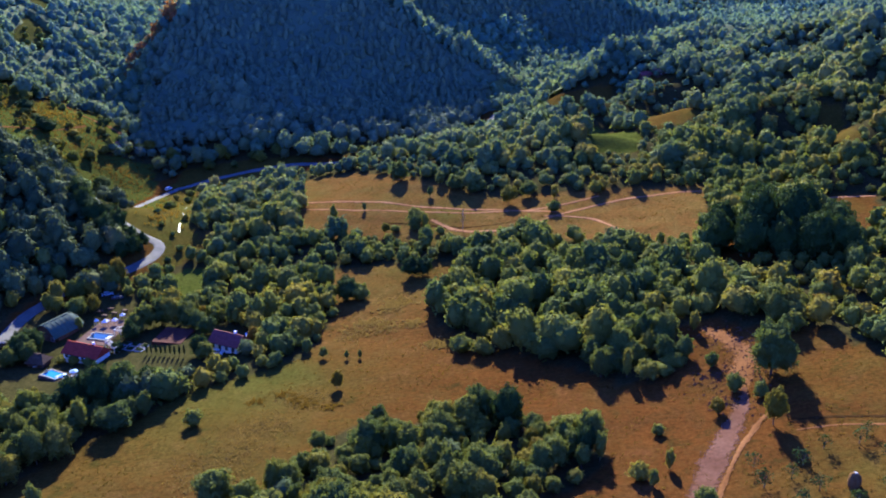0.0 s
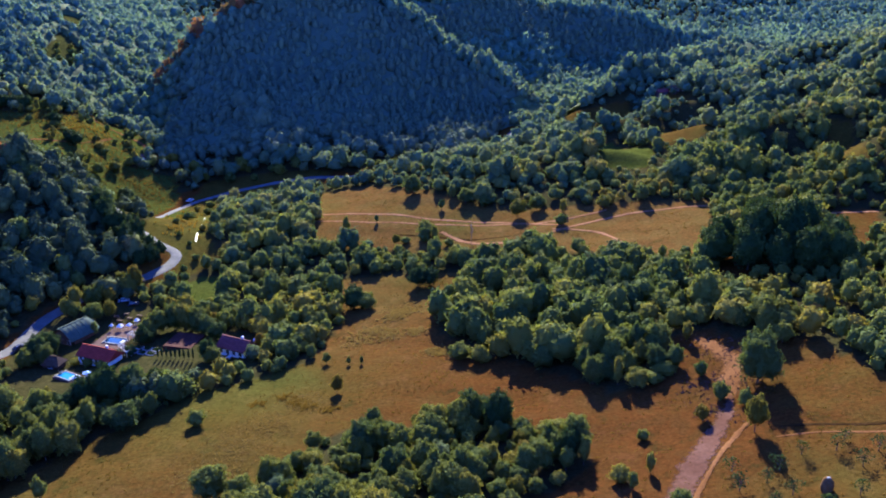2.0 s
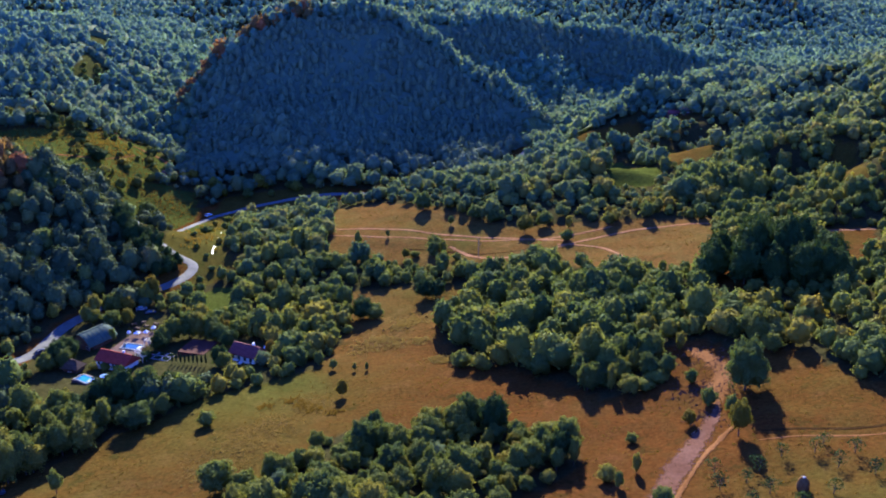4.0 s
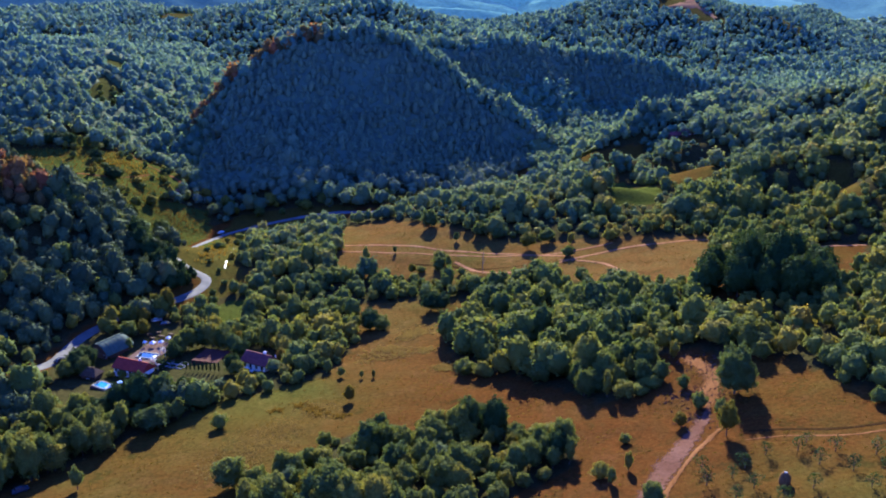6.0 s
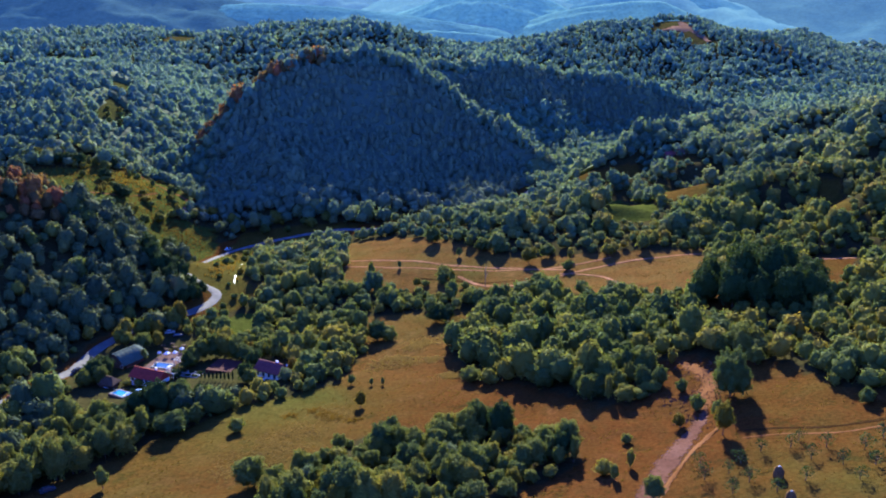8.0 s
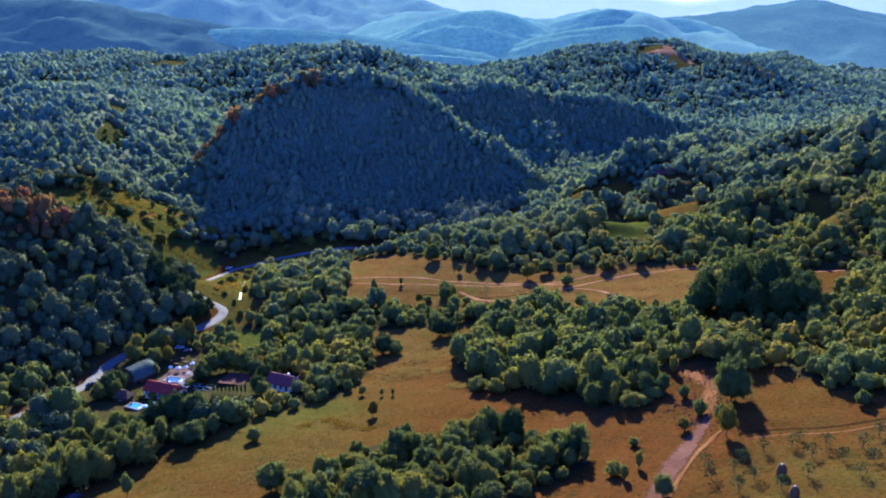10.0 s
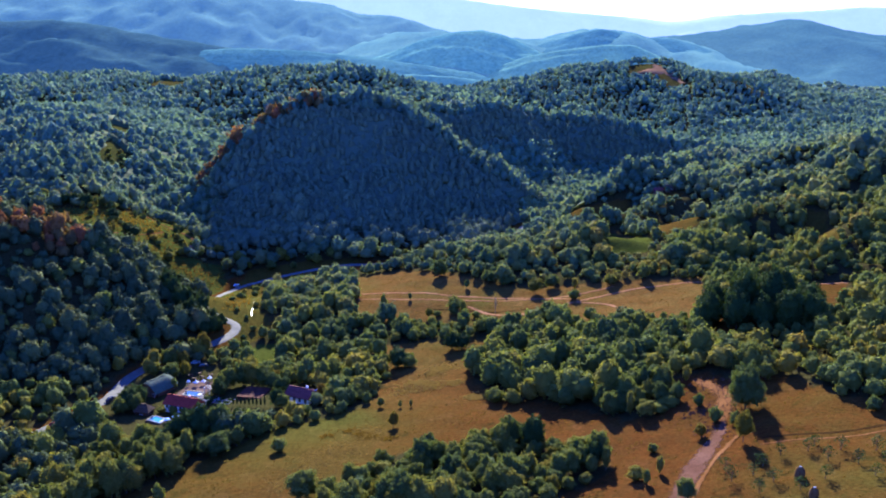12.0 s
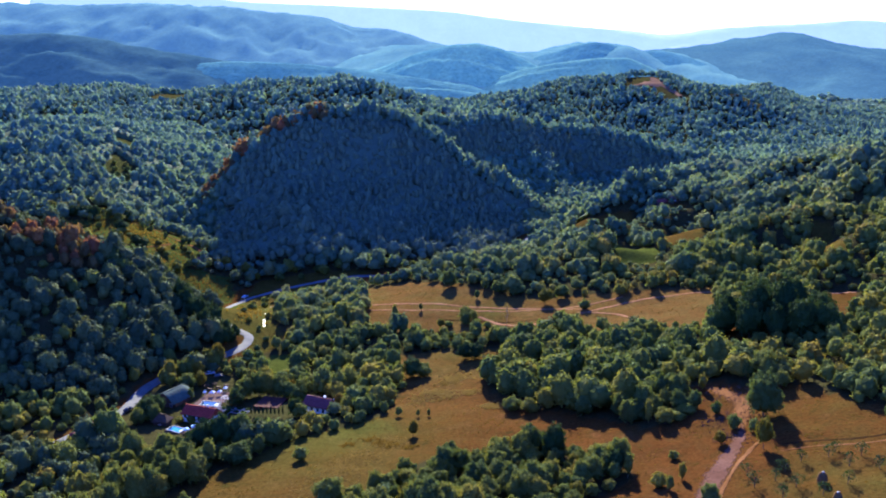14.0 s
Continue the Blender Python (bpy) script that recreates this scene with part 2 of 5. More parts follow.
# centre x, y, half-widths, turn, height
HILLS = [
    (34, 215, 37, 100, 18, -7),
    (-302, 413, 122, 38, 6, 50),
    (-220, 556, 37, 122, 21, 28),
    (353, 578, 108, 165, -6, 30),
    (-295, 791, 115, 118, 0, 55),
    (-468, 1230, 304, 243, 1, 46),
    (7, 1375, 226, 197, -3, 26),
    (328, 1438, 152, 156, 20, 72),
    (588, 1616, 78, 144, -2, 43),
    (473, 857, 133, 127, 0, -13),
    (30, 492, 75, 52, 0, 14),
    (-115, 1195, 107, 128, 1, 60),
    (557, 1050, 151, 138, 0, 5),
    (-187, 358, 20, 24, 0, 12),
    (-234, 402, 30, 34, 0, 19),
    (-145, 470, 16, 22, 0, -10),
    (-160, 505, 18, 22, 0, -7),
]
# rises at the feet of the ridges
FEET = [
    (-97, 707, 54, 82, -5, 80),
    (70, 880, 125, 66, -7, 58),
    (150, 755, 95, 34, 12, -16),
    (-14, 753, 36, 99, -15, 33),
]
# short spines and hollows of the eastern slope: line, height, half-width
SPINES = [
    ([(150, 474), (162, 472), (184, 464), (240, 452)], 10, 15),
    ([(150, 380), (168, 368), (205, 350)], 4, 9),
    ([(96, 572), (116, 566), (147, 590), (170, 590), (182, 600)], 6, 12),
    ([(150, 405), (166, 392), (185, 375)], -6, 12),
    ([(166, 380), (177, 400), (192, 420), (225, 430)], 7, 11),
    ([(60, 470), (90, 478), (112, 470)], 4, 9),
    ([(205, 500), (240, 520), (280, 515)], 9, 14),
    ([(215, 620), (250, 640), (300, 640)], 9, 14),
]
# steep ridges: places of the crest (x, y, height), steepness and depth of the near face, fall behind
RIDGES = [
    ([(-215, 675, -40), (-185, 692, -10), (-154, 706, 17), (-125, 718, 34), (-100, 726, 44), (-75, 729, 47), (-37, 731, 41), (0, 730, 21), (26, 713, 3), (56, 706, -16), (95, 690, -40)], 0.86, 122, 0.5),
    ([(-90, 800, 5), (-40, 795, 24), (0, 802, 31), (35, 822, 35), (75, 862, 27), (111, 886, 19), (177, 882, 8), (230, 900, -7), (268, 905, -17), (330, 900, -32)], 0.75, 86, 0.25),
    ([(60, 605, -38), (88, 630, -27), (117, 650, -15), (149, 668, -4), (176, 680, 1), (205, 690, 5), (235, 697, 5), (278, 720, 6), (347, 760, 13), (450, 830, 22)], 0.16, 60, 0.55),
    ([(150, 1380, -45), (200, 1390, -20), (290, 1415, 14), (342, 1425, 27), (400, 1370, 24), (460, 1285, 18), (520, 1310, 0), (566, 1335, -22), (640, 1350, -45)], 0.5, 95, 0.3),
]


def ridge(x, y, crest, steep, depth, behind):
    """The surface of a ridge: steep below the crest, easing towards its foot."""
    cx, cy, cz = np.array(crest, float).T
    top = np.interp(x, cx, cz) - 0.8 * (np.maximum(cx[0] - x, 0) + np.maximum(x - cx[-1], 0))
    d = np.interp(x, cx, cy) - y + 5 * np.sin(x * 0.06)
    near = np.sqrt(np.maximum(d, 0) ** 2 + 36) - 6
    drop = depth * (1 - np.exp(-near * steep / depth)) + 0.003 * np.maximum(near - 150, 0) ** 2
    back = np.sqrt(np.maximum(-d, 0) ** 2 + 36) - 6
    return top - np.minimum(drop, 400) - behind * back + 1.5 * np.sin(x * 0.09 + y * 0.03) * np.minimum(near / 60, 1)


def ground(x, y):
    """The height of the land: a slope that falls to the stream, its far bank, and the hills."""
    x, y = np.asarray(x, float), np.asarray(y, float)
    xe = smin(smax(x, -117.05, 14), 330, 60)
    far = 1 / (1 + np.exp(-(y - 900) / 90))
    xe = xe + far * (-30 - xe) * 0.8
    z = -1.001 + 0.152 * (xe - 56) + -0.099 * (smin(smax(y, 120, 20), 560, 60) - 193)
    z = z + 0.136 * smin(smax(-142.05 - x, 0, 14), 260, 60)
    for hill in HILLS:
        z = z + swell(x, y, *hill)
    high = 1 / (1 + np.exp(-(y - 612) / 11))
    foot = sum(swell(x, y, *hill) for hill in FEET)
    steep = z
    for one in RIDGES:
        steep = smax(steep, ridge(x, y, *one), 7)
    z = (z + foot) * (1 - high) + steep * high
    z = z + 0.5 * np.sin(x * 0.071 + 1.3 * np.sin(y * 0.043)) * np.sin(y * 0.083 + 0.7) + 0.25 * np.sin(x * 0.19 + y * 0.13) * np.sin(y * 0.21 - x * 0.05)
    for line, high, wide in SPINES:
        z = z + high * np.exp(-((near_line(x, y, line) / wide) ** 2))
    rough = 1 / (1 + np.exp(-(y - 620) / 40))
    side = 1 / (1 + np.exp(-(x - 0.05 * y - 60) / 12)) / (1 + np.exp(-(y - 425) / 18)) * np.exp(-((y - 560) / 230) ** 2)
    z = z + side * (2.5 * np.sin(x * 0.062 + y * 0.035 + 1.2 * np.sin(y * 0.022)) + 2.5 * np.sin(y * 0.09 - x * 0.055))
    return z + rough * (2.5 * np.sin(x * 0.021 + 2 * np.sin(y * 0.011)) * np.sin(y * 0.017 + 1.0) + 2 * np.sin(x * 0.043 - y * 0.027))


def inside(x, y, poly):
    """Which of the places lie in a polygon of the plan."""
    hit = np.zeros(np.shape(x), bool)
    for (ax, ay), (bx, by) in zip(poly, poly[1:] + poly[:1]):
        if ay != by:
            hit ^= ((ay > y) != (by > y)) & (x < (bx - ax) * (y - ay) / (by - ay) + ax)
    return hit


def near_line(x, y, pts):
    d = np.full(np.shape(x), 1e9)
    for (ax, ay), (bx, by) in zip(pts, pts[1:]):
        s = np.clip(((x - ax) * (bx - ax) + (y - ay) * (by - ay)) / ((bx - ax) ** 2 + (by - ay) ** 2 + 1e-9), 0, 1)
        d = np.minimum(d, np.hypot(x - ax - s * (bx - ax), y - ay - s * (by - ay)))
    return d


FIELD = [(-170, 120), (-118, 221), (-107, 234), (-96, 248), (-81, 263), (-70, 278), (-54, 284), (-39, 295), (-32, 330), (-39, 375), (-21, 375), (12, 366), (9, 350), (0, 330), (2, 306), (15, 288), (30, 270), (39, 257), (45, 247), (53, 244),
         (62, 249), (67, 260), (66, 272), (78, 272), (81, 262), (95, 258), (101, 250), (104, 228), (125, 206), (190, 150), (190, 120)]
COPSE = [(-47, 186), (-46, 208), (-36, 227), (-22, 245), (-10, 240), (0, 250), (11, 252), (18, 240), (21, 226), (31, 223), (34, 214), (28, 206), (17, 198), (5, 188), (-5, 178), (-46, 176)]
UPPER_FIELD = [(-50, 414), (-55, 500), (-27, 493), (-8, 470), (12, 446), (30, 429), (55, 420), (80, 414), (118, 402), (106, 365), (93, 338), (72, 348), (48, 372), (28, 374), (-23, 402)]
CLEARINGS = [
    [(139, 364), (162, 354), (152, 318), (138, 318)], [(122, 552), (134, 572), (152, 550), (151, 515), (130, 500), (119, 528)], [(164, 532), (183, 535), (192, 516), (184, 502), (165, 506)],
    [(91, 636), (132, 632), (130, 600), (94, 602)], [(46, 580), (60, 580), (72, 548), (68, 526), (50, 536)], [(144, 634), (152, 626), (164, 606), (160, 598), (147, 600)],
    [(170, 402), (181, 402), (197, 455), (186, 460)],
]
MEADOWS = [
    [(86, 558), (106, 547), (118, 500), (104, 458), (84, 462), (84, 518)], [(-290, 600), (-233, 588), (-186, 619), (-164, 589), (-164, 575), (-174, 498), (-189, 492), (-252, 538)],
    [(-178, 530), (-168, 505), (-152, 487), (-145, 495), (-134, 515), (-133, 526), (-140, 553), (-160, 556), (-178, 548)], [(-262, 635), (-233, 616), (-216, 594), (-230, 588)], [(-280, 796), (-258, 800), (-251, 760), (-264, 760)],
    [(-124, 419), (-128, 512), (-122, 548), (-90, 550), (-62, 545), (-49, 536), (-86, 520), (-109, 519), (-103, 470), (-97, 425), (-88, 406), (-93, 391), (-101, 381), (-107, 400), (-117, 416)],
    [(-60, 549), (-29, 549), (-4, 554), (-6, 561), (-40, 559)],
    [(-262, 744), (-236, 722), (-236, 684), (-258, 684)],
    [(-98, 366), (-96, 378), (-92, 388), (-82, 384), (-78, 371), (-87, 358)],
    [(-152, 470), (-143, 489), (-133, 505), (-124, 512), (-126, 446), (-136, 450)],
]
FAR_FIELDS = [[(-430, 1055), (-380, 1062), (-382, 985), (-430, 985)], [(-345, 1262), (-298, 1262), (-300, 1175), (-345, 1172)], [(285, 1345), (318, 1420), (352, 1425), (350, 1350), (378, 1320), (345, 1300), (318, 1330)], [(118, 1395), (135, 1400), (112, 1300), (95, 1290)]]
YARD = [(-143, 318), (-137, 347), (-113, 362), (-92, 352), (-70, 330), (-54, 316), (-55, 293), (-76, 284), (-95, 279), (-110, 278), (-120, 274), (-130, 278), (-134, 292)]
ROAD = [(-175, 250), (-152, 295), (-147, 311), (-142, 322), (-139, 341), (-127, 368), (-112, 383), (-106, 394), (-106, 403), (-115, 409), (-126, 418), (-140, 436), (-152, 458), (-152, 474), (-143, 489), (-133, 505), (-122, 521), (-100, 532), (-68, 533), (-38, 528), (-9, 536), (30, 575), (60, 640)]
STREAM = [(-100, 414), (-101, 422), (-102, 434), (-106, 465), (-105, 491), (-98, 503), (-86, 512)]

OPEN = [FIELD, UPPER_FIELD, *CLEARINGS, *MEADOWS, *FAR_FIELDS, YARD]


def wooded(x, y):
    """1 where trees grow, 0 on open land."""
    w = np.ones(np.shape(x))
    for poly in OPEN:
        w[inside(x, y, poly)] = 0
    w[inside(x, y, COPSE)] = 1
    w[near_line(x, y, ROAD) < np.where((y < 370) | ((x < -118) & (y < 478)), 4.6, 8.5)] = 0
    w[near_line(x, y, STREAM) < 4] = 0
    w[near_line(x, y, [(-146, 494), (-130, 516), (-112, 536)]) < 13] = 0
    w[((x - 113) / 20) ** 2 + ((y - 318) / 15) ** 2 < 1] = 0
    return w


# ---- meshes ----
def mesh_of(name, verts, faces, material, smooth=False):
    """A mesh from arrays of places and of equal-sided faces."""
    verts, faces = np.asarray(verts, np.float32), np.asarray(faces, np.int32)
    me = bpy.data.meshes.new(name)
    k = faces.shape[1]
    me.vertices.add(len(verts))
    me.vertices.foreach_set("co", verts.ravel())
    me.loops.add(faces.size)
    me.loops.foreach_set("vertex_index", faces.ravel())
    me.polygons.add(len(faces))
    me.polygons.foreach_set("loop_start", np.arange(0, faces.size, k, dtype=np.int32))
    me.polygons.foreach_set("use_smooth", np.full(len(faces), smooth))
    me.update(calc_edges=True)
    me.validate()
    if material:
        me.materials.append(material)
    return me


def part(name, me, parent, label=""):
    ob = new(name, me)
    ob.parent = parent
    if label:
        tagged(ob, label=label)
    return ob


def grid_faces(nx, ny):
    i = np.arange(nx * ny).reshape(ny, nx)
    return np.stack([i[:-1, :-1], i[:-1, 1:], i[1:, 1:], i[1:, :-1]], -1).reshape(-1, 4)


def steps(lo, a, b, hi, fine, grow=1.13):
    """Places along an axis: fine between a and b, wider and wider outside."""
    out, mids = [], list(np.arange(a, b + fine, fine))
    d, v = fine, mids[-1]
    while v < hi:
        d *= grow
        v += d
        out.append(v)
    d, v, low = fine, mids[0], []
    while v > lo:
        d *= grow
        v -= d
        low.append(v)
    return np.array(low[::-1] + mids + out)


gx, gy = steps(-6000, -290, 270, 6000, 2.5), steps(-1500, 130, 640, 6000, 2.5, 1.06)
GX, GY = np.meshgrid(gx, gy)
land = mesh_of("ground", np.stack([GX, GY, ground(GX, GY)], -1).reshape(-1, 3), grid_faces(len(gx), len(gy)), grassland, True)
thin = 0.55 * np.any([inside(GX, GY, poly) for poly in FAR_FIELDS + [MEADOWS[4], MEADOWS[7]]], 0)
# The open yard takes 0.85 litter colour: tree shade put into the ground
tone = land.attributes.new("wood", "FLOAT", "POINT")
tone.data.foreach_set("value", np.where(inside(GX, GY, YARD), 0.85, np.maximum(wooded(GX, GY), thin)).ravel().astype(np.float32))
lush = np.zeros(GX.shape)
for k, poly in enumerate(MEADOWS + [YARD]):
    lush[inside(GX, GY, poly)] = 0.5 if k == 5 else 0.7 if k == len(MEADOWS) else 0.95
for poly in FAR_FIELDS:
    lush[inside(GX, GY, poly)] = 0.55
lush[inside(GX, GY, UPPER_FIELD)] = 0.18
lush[near_line(GX, GY, [(-122, 418), (-140, 436), (-134, 470)]) < 14] = 0.6
for poly in CLEARINGS[1:]:
    lush[inside(GX, GY, poly)] = 0.3
lush += 0.22 * np.exp(-0.5 * (((GX + 90) / 35) ** 2 + ((GY - 225) / 22) ** 2))
lush += 0.6 * np.exp(-0.5 * (((GX + 62) / 30) ** 2 + ((GY - 272) / 22) ** 2)) + 0.3 * np.exp(-0.5 * (((GX + 15) / 25) ** 2 + ((GY - 350) / 25) ** 2)) + 0.75 * np.exp(-0.5 * (((GX + 80) / 7) ** 2 + ((GY - 301) / 6) ** 2)) + 0.12 * np.exp(-0.5 * (((GX - 92) / 22) ** 2 + ((GY - 184) / 13) ** 2))
tone = land.attributes.new("lush", "FLOAT", "POINT")
tone.data.foreach_set("value", np.clip(lush, 0, 1).ravel().astype(np.float32))
# A paler tone on the upper field, growing towards the lower field's far end
pale = 0.75 * inside(GX, GY, UPPER_FIELD) + 0.45 * inside(GX, GY, FIELD) * np.clip((GY - 275) / 60, 0, 1)
tone = land.attributes.new("paler_grass", "FLOAT", "POINT")
tone.data.foreach_set("value", pale.ravel().astype(np.float32))
tagged(new("ground", land), "dry brown autumn grassland rolling down to a valley", "ground", kind="structure")


def curve_through(pts, step):
    """Evenly spaced places on a smooth line through the given ones."""
    p = np.array([pts[0], *pts, pts[-1]], float)
    out = []
    for a, b, c, d in zip(p, p[1:], p[2:], p[3:]):
        for s in np.linspace(0, 1, max(2, int(np.hypot(*(c - b)) / step)), endpoint=False):
            out.append(0.5 * (2 * b + (c - a) * s + (2 * a - 5 * b + 4 * c - d) * s * s + (3 * b - a - 3 * c + d) * s**3))
    return np.array(out + [p[-1]])


def ribbon(name, pts, width, lift, material, wobble=0.0, seed=0, across=5):
    """A strip of road, track or water laid on the land, with edges that go down into it."""
    c = curve_through(pts, 2.0)
    t = np.gradient(c, axis=0)
    side = np.stack([t[:, 1], -t[:, 0]], -1) / np.hypot(*t.T)[:, None]
    rng = np.random.default_rng(seed)
    w = np.interp(np.linspace(0, 1, len(c)), np.linspace(0, 1, np.size(width)), np.ravel(width)) * (1 + wobble * np.convolve(rng.standard_normal(len(c) + 8), np.ones(9) / 3, "valid"))
    rows = []
    for k, s in enumerate(np.linspace(-0.5, 0.5, across)):
        q = c + side * (s * w)[:, None]
        edge = k in (0, across - 1)
        rows.append(np.c_[q, ground(*q.T) + (-0.1 if edge else lift)])
    v = np.stack(rows, 1)
    me = mesh_of(name, v.reshape(-1, 3), grid_faces(across, len(c)), material, True)
    tone = me.attributes.new("edge", "FLOAT", "POINT")
    tone.data.foreach_set("value", np.tile(np.abs(np.linspace(-1, 1, across)), len(c)).astype(np.float32))
    return me


TRACKS = [
    ([(-52, 453), (-20, 439), (2, 425), (23, 415), (44, 404), (56, 396)], 2.6), ([(-52, 443), (-9, 424), (15, 414), (39, 406), (55, 404), (75, 408)], 2.2),
    ([(5, 410), (19, 392), (36, 386), (53, 392), (69, 398), (94, 400), (113, 395), (128, 380)], 3.0), ([(50, 394), (67, 384), (73, 364)], 2.2), ([(130, 362), (145, 358), (162, 350)], 3.0),
]
for pts, wide in TRACKS:
    tagged(new("dirt_track", ribbon("dirt_track", pts, wide, 0.12, track_earth, 0.12, 4)), "pale worn dirt track across the dry field", "track", kind="structure")
tagged(new("meadow_track", ribbon("meadow_track", [(-211, 630), (-197, 607), (-177, 595), (-167, 588), (-152, 572)], 5.0, 0.12, earth, 0.2, 7)), "brown earth track beside the hillside meadow", "track", kind="structure")
tagged(new("gravel_track", ribbon("gravel_track", [(42, 180), (47, 190), (54, 202), (61, 213), (66, 221), (70, 228), (72, 234)], (7.5, 7.5, 7, 7, 6.5, 5, 2), 0.07, gravel, 0.2, 9, 9)), "wide gravel track with pinkish stony patches", "track", kind="structure")
tagged(new("worn_patch", ribbon("worn_patch", [(70, 230), (73, 238), (77, 248), (76, 258), (73, 268)], (4, 9, 13, 13, 6), 0.07, earth, 0.25, 10, 9)), "worn stony earth at the head of the track", "track", kind="structure")
for pts, wide in [([(340, 1402), (347, 1392), (353, 1366), (359, 1336), (363, 1318)], (8, 24, 18, 13, 7)), ([(350, 1376), (328, 1366), (309, 1355), (292, 1346)], (16, 20, 13, 7))]:
    tagged(new("bare_clearing", ribbon("bare_clearing", pts, wide, 1.2, pink_earth, 0.25, 15)), "bare pinkish earth clearing on a far wooded knoll", "clearing", kind="structure")
tagged(new("hillside_path", ribbon("hillside_path", [(-222, 532), (-214, 538), (-195, 556), (-183, 583)], 3.0, 0.12, earth, 0.25, 11)), "narrow brown path across the hillside meadow", "track", kind="structure")
tagged(new("field_bank", ribbon("field_bank", [(46, 181), (51, 190), (59, 203), (68, 214), (73, 218)], 2.0, 0.2, earth, 0.4, 2)), "low bare earth bank beside the gravel track", "bank", kind="structure")
tagged(new("field_ditch", ribbon("field_ditch", [(76, 212), (83, 210), (95, 204.5), (107, 203), (130, 200)], 1.8, 0.06, earth_and_shadow, 0.4, 3)), "dark eroded earth step across the field", "bank", kind="structure")
# A flat dark strip paints the shadow under the bank
tagged(new("bank_shadow", ribbon("bank_shadow", [(-14, 414), (-4, 410), (8, 403), (19, 397), (31, 394), (40, 395)], (0.8, 2.2, 2.6, 2.4, 1.6, 0.6), 0.1, earth_and_shadow, 0.35, 12)), "dark strip coloured as the shadow under the upper field bank", "bank", kind="structure")
tagged(new("field_path", ribbon("field_path", [(74, 208), (83, 206.5), (95, 201), (107, 199.5), (130, 196)], 1.3, 0.06, earth, 0.35, 3)), "narrow dirt path along the earth step", "track", kind="structure")
tagged(new("stream", ribbon("stream", STREAM, 1.2, 0.0, stream_water, 0.5, 5)), "shallow stream glinting in the sun", "water", kind="structure")
tagged(new("road", ribbon("road", ROAD, 5.0, 0.16, asphalt, across=7)), "grey asphalt country road winding along the valley", "road", kind="structure")

# ---- trees ----
def crown_arrays(seed, lobes, leaves, leaf, spread=1.0, core=(10, 6), ragged=0.2, sharp=0.38, tumble=0.24, solid=(0.82, 0.95)):
    """A crown about 1 high and 1 across, standing on z = 0: a lobed dome with small leaf sprays all over it."""
    rng = np.random.default_rng(seed)
    poles = rng.standard_normal((lobes, 3)) + [0, 0, 0.25]
    poles /= np.linalg.norm(poles, axis=1)[:, None]
    size = rng.uniform(0.45, 1.0, lobes)
    lean = rng.uniform(-0.05, 0.05, 2)

    def reach(d):
        """How far the foliage reaches in a direction."""
        gap = np.arccos(np.clip(d @ poles.T, -1, 1)) / sharp
        return 0.35 + ragged * (size * np.exp(-gap * gap)).max(1)

    def spot(d, r):
        p = d * r[:, None] * [spread, spread, 1.0]
        taper = 1.0 - 0.12 * np.clip(d[:, 2:], -1, 1)
        return np.c_[p[:, :2] * taper + lean * (p[:, 2:] + 0.5), p[:, 2] + 0.47]

    d = rng.standard_normal((leaves, 3)) + [0, 0, 0.3]
    d /= np.linalg.norm(d, axis=1)[:, None]
    r = reach(d)
    slope = np.stack([(reach((q := d + 0.05 * ax) / np.linalg.norm(q, axis=1)[:, None]) - r) / 0.05 for ax in np.eye(3)], -1)
    facing = d - 1.2 * slope / r[:, None] + rng.standard_normal((leaves, 3)) * tumble
    facing /= np.linalg.norm(facing, axis=1)[:, None]
    at = spot(d, r * rng.uniform(0.90, 1.10, leaves))
    a = np.cross(facing, rng.standard_normal((leaves, 3)))
    a /= np.linalg.norm(a, axis=1)[:, None]
    b = np.cross(facing, a)
    s = (leaf * rng.uniform(0.55, 1.4, leaves))[:, None]
    v = np.stack([at - a * s - facing * s * 0.3, at + a * s - b * s * 0.5, at + a * s * 0.4 + b * s * 1.1 - facing * s * 0.2], 1).reshape(-1, 3)
    f = np.arange(len(v)).reshape(-1, 3)
    if core:
        nu, nv = core
        w, e = np.meshgrid(np.linspace(0, 2 * math.pi, nu, endpoint=False), np.linspace(-1.5, 1.5, nv))
        q = np.stack([np.cos(e) * np.cos(w), np.cos(e) * np.sin(w), np.sin(e)], -1).reshape(-1, 3)
        p = spot(q, reach(q) * rng.uniform(*solid, len(q)))
        i = np.arange(nu * nv).reshape(nv, nu) + len(v)
        quad = np.stack([i[:-1], np.roll(i[:-1], -1, 1), np.roll(i[1:], -1, 1), i[1:]], -1).reshape(-1, 4)
        f = np.concatenate([f, quad[:, :3], quad[:, [0, 2, 3]]])
        v = np.concatenate([v, p])
    return v, f


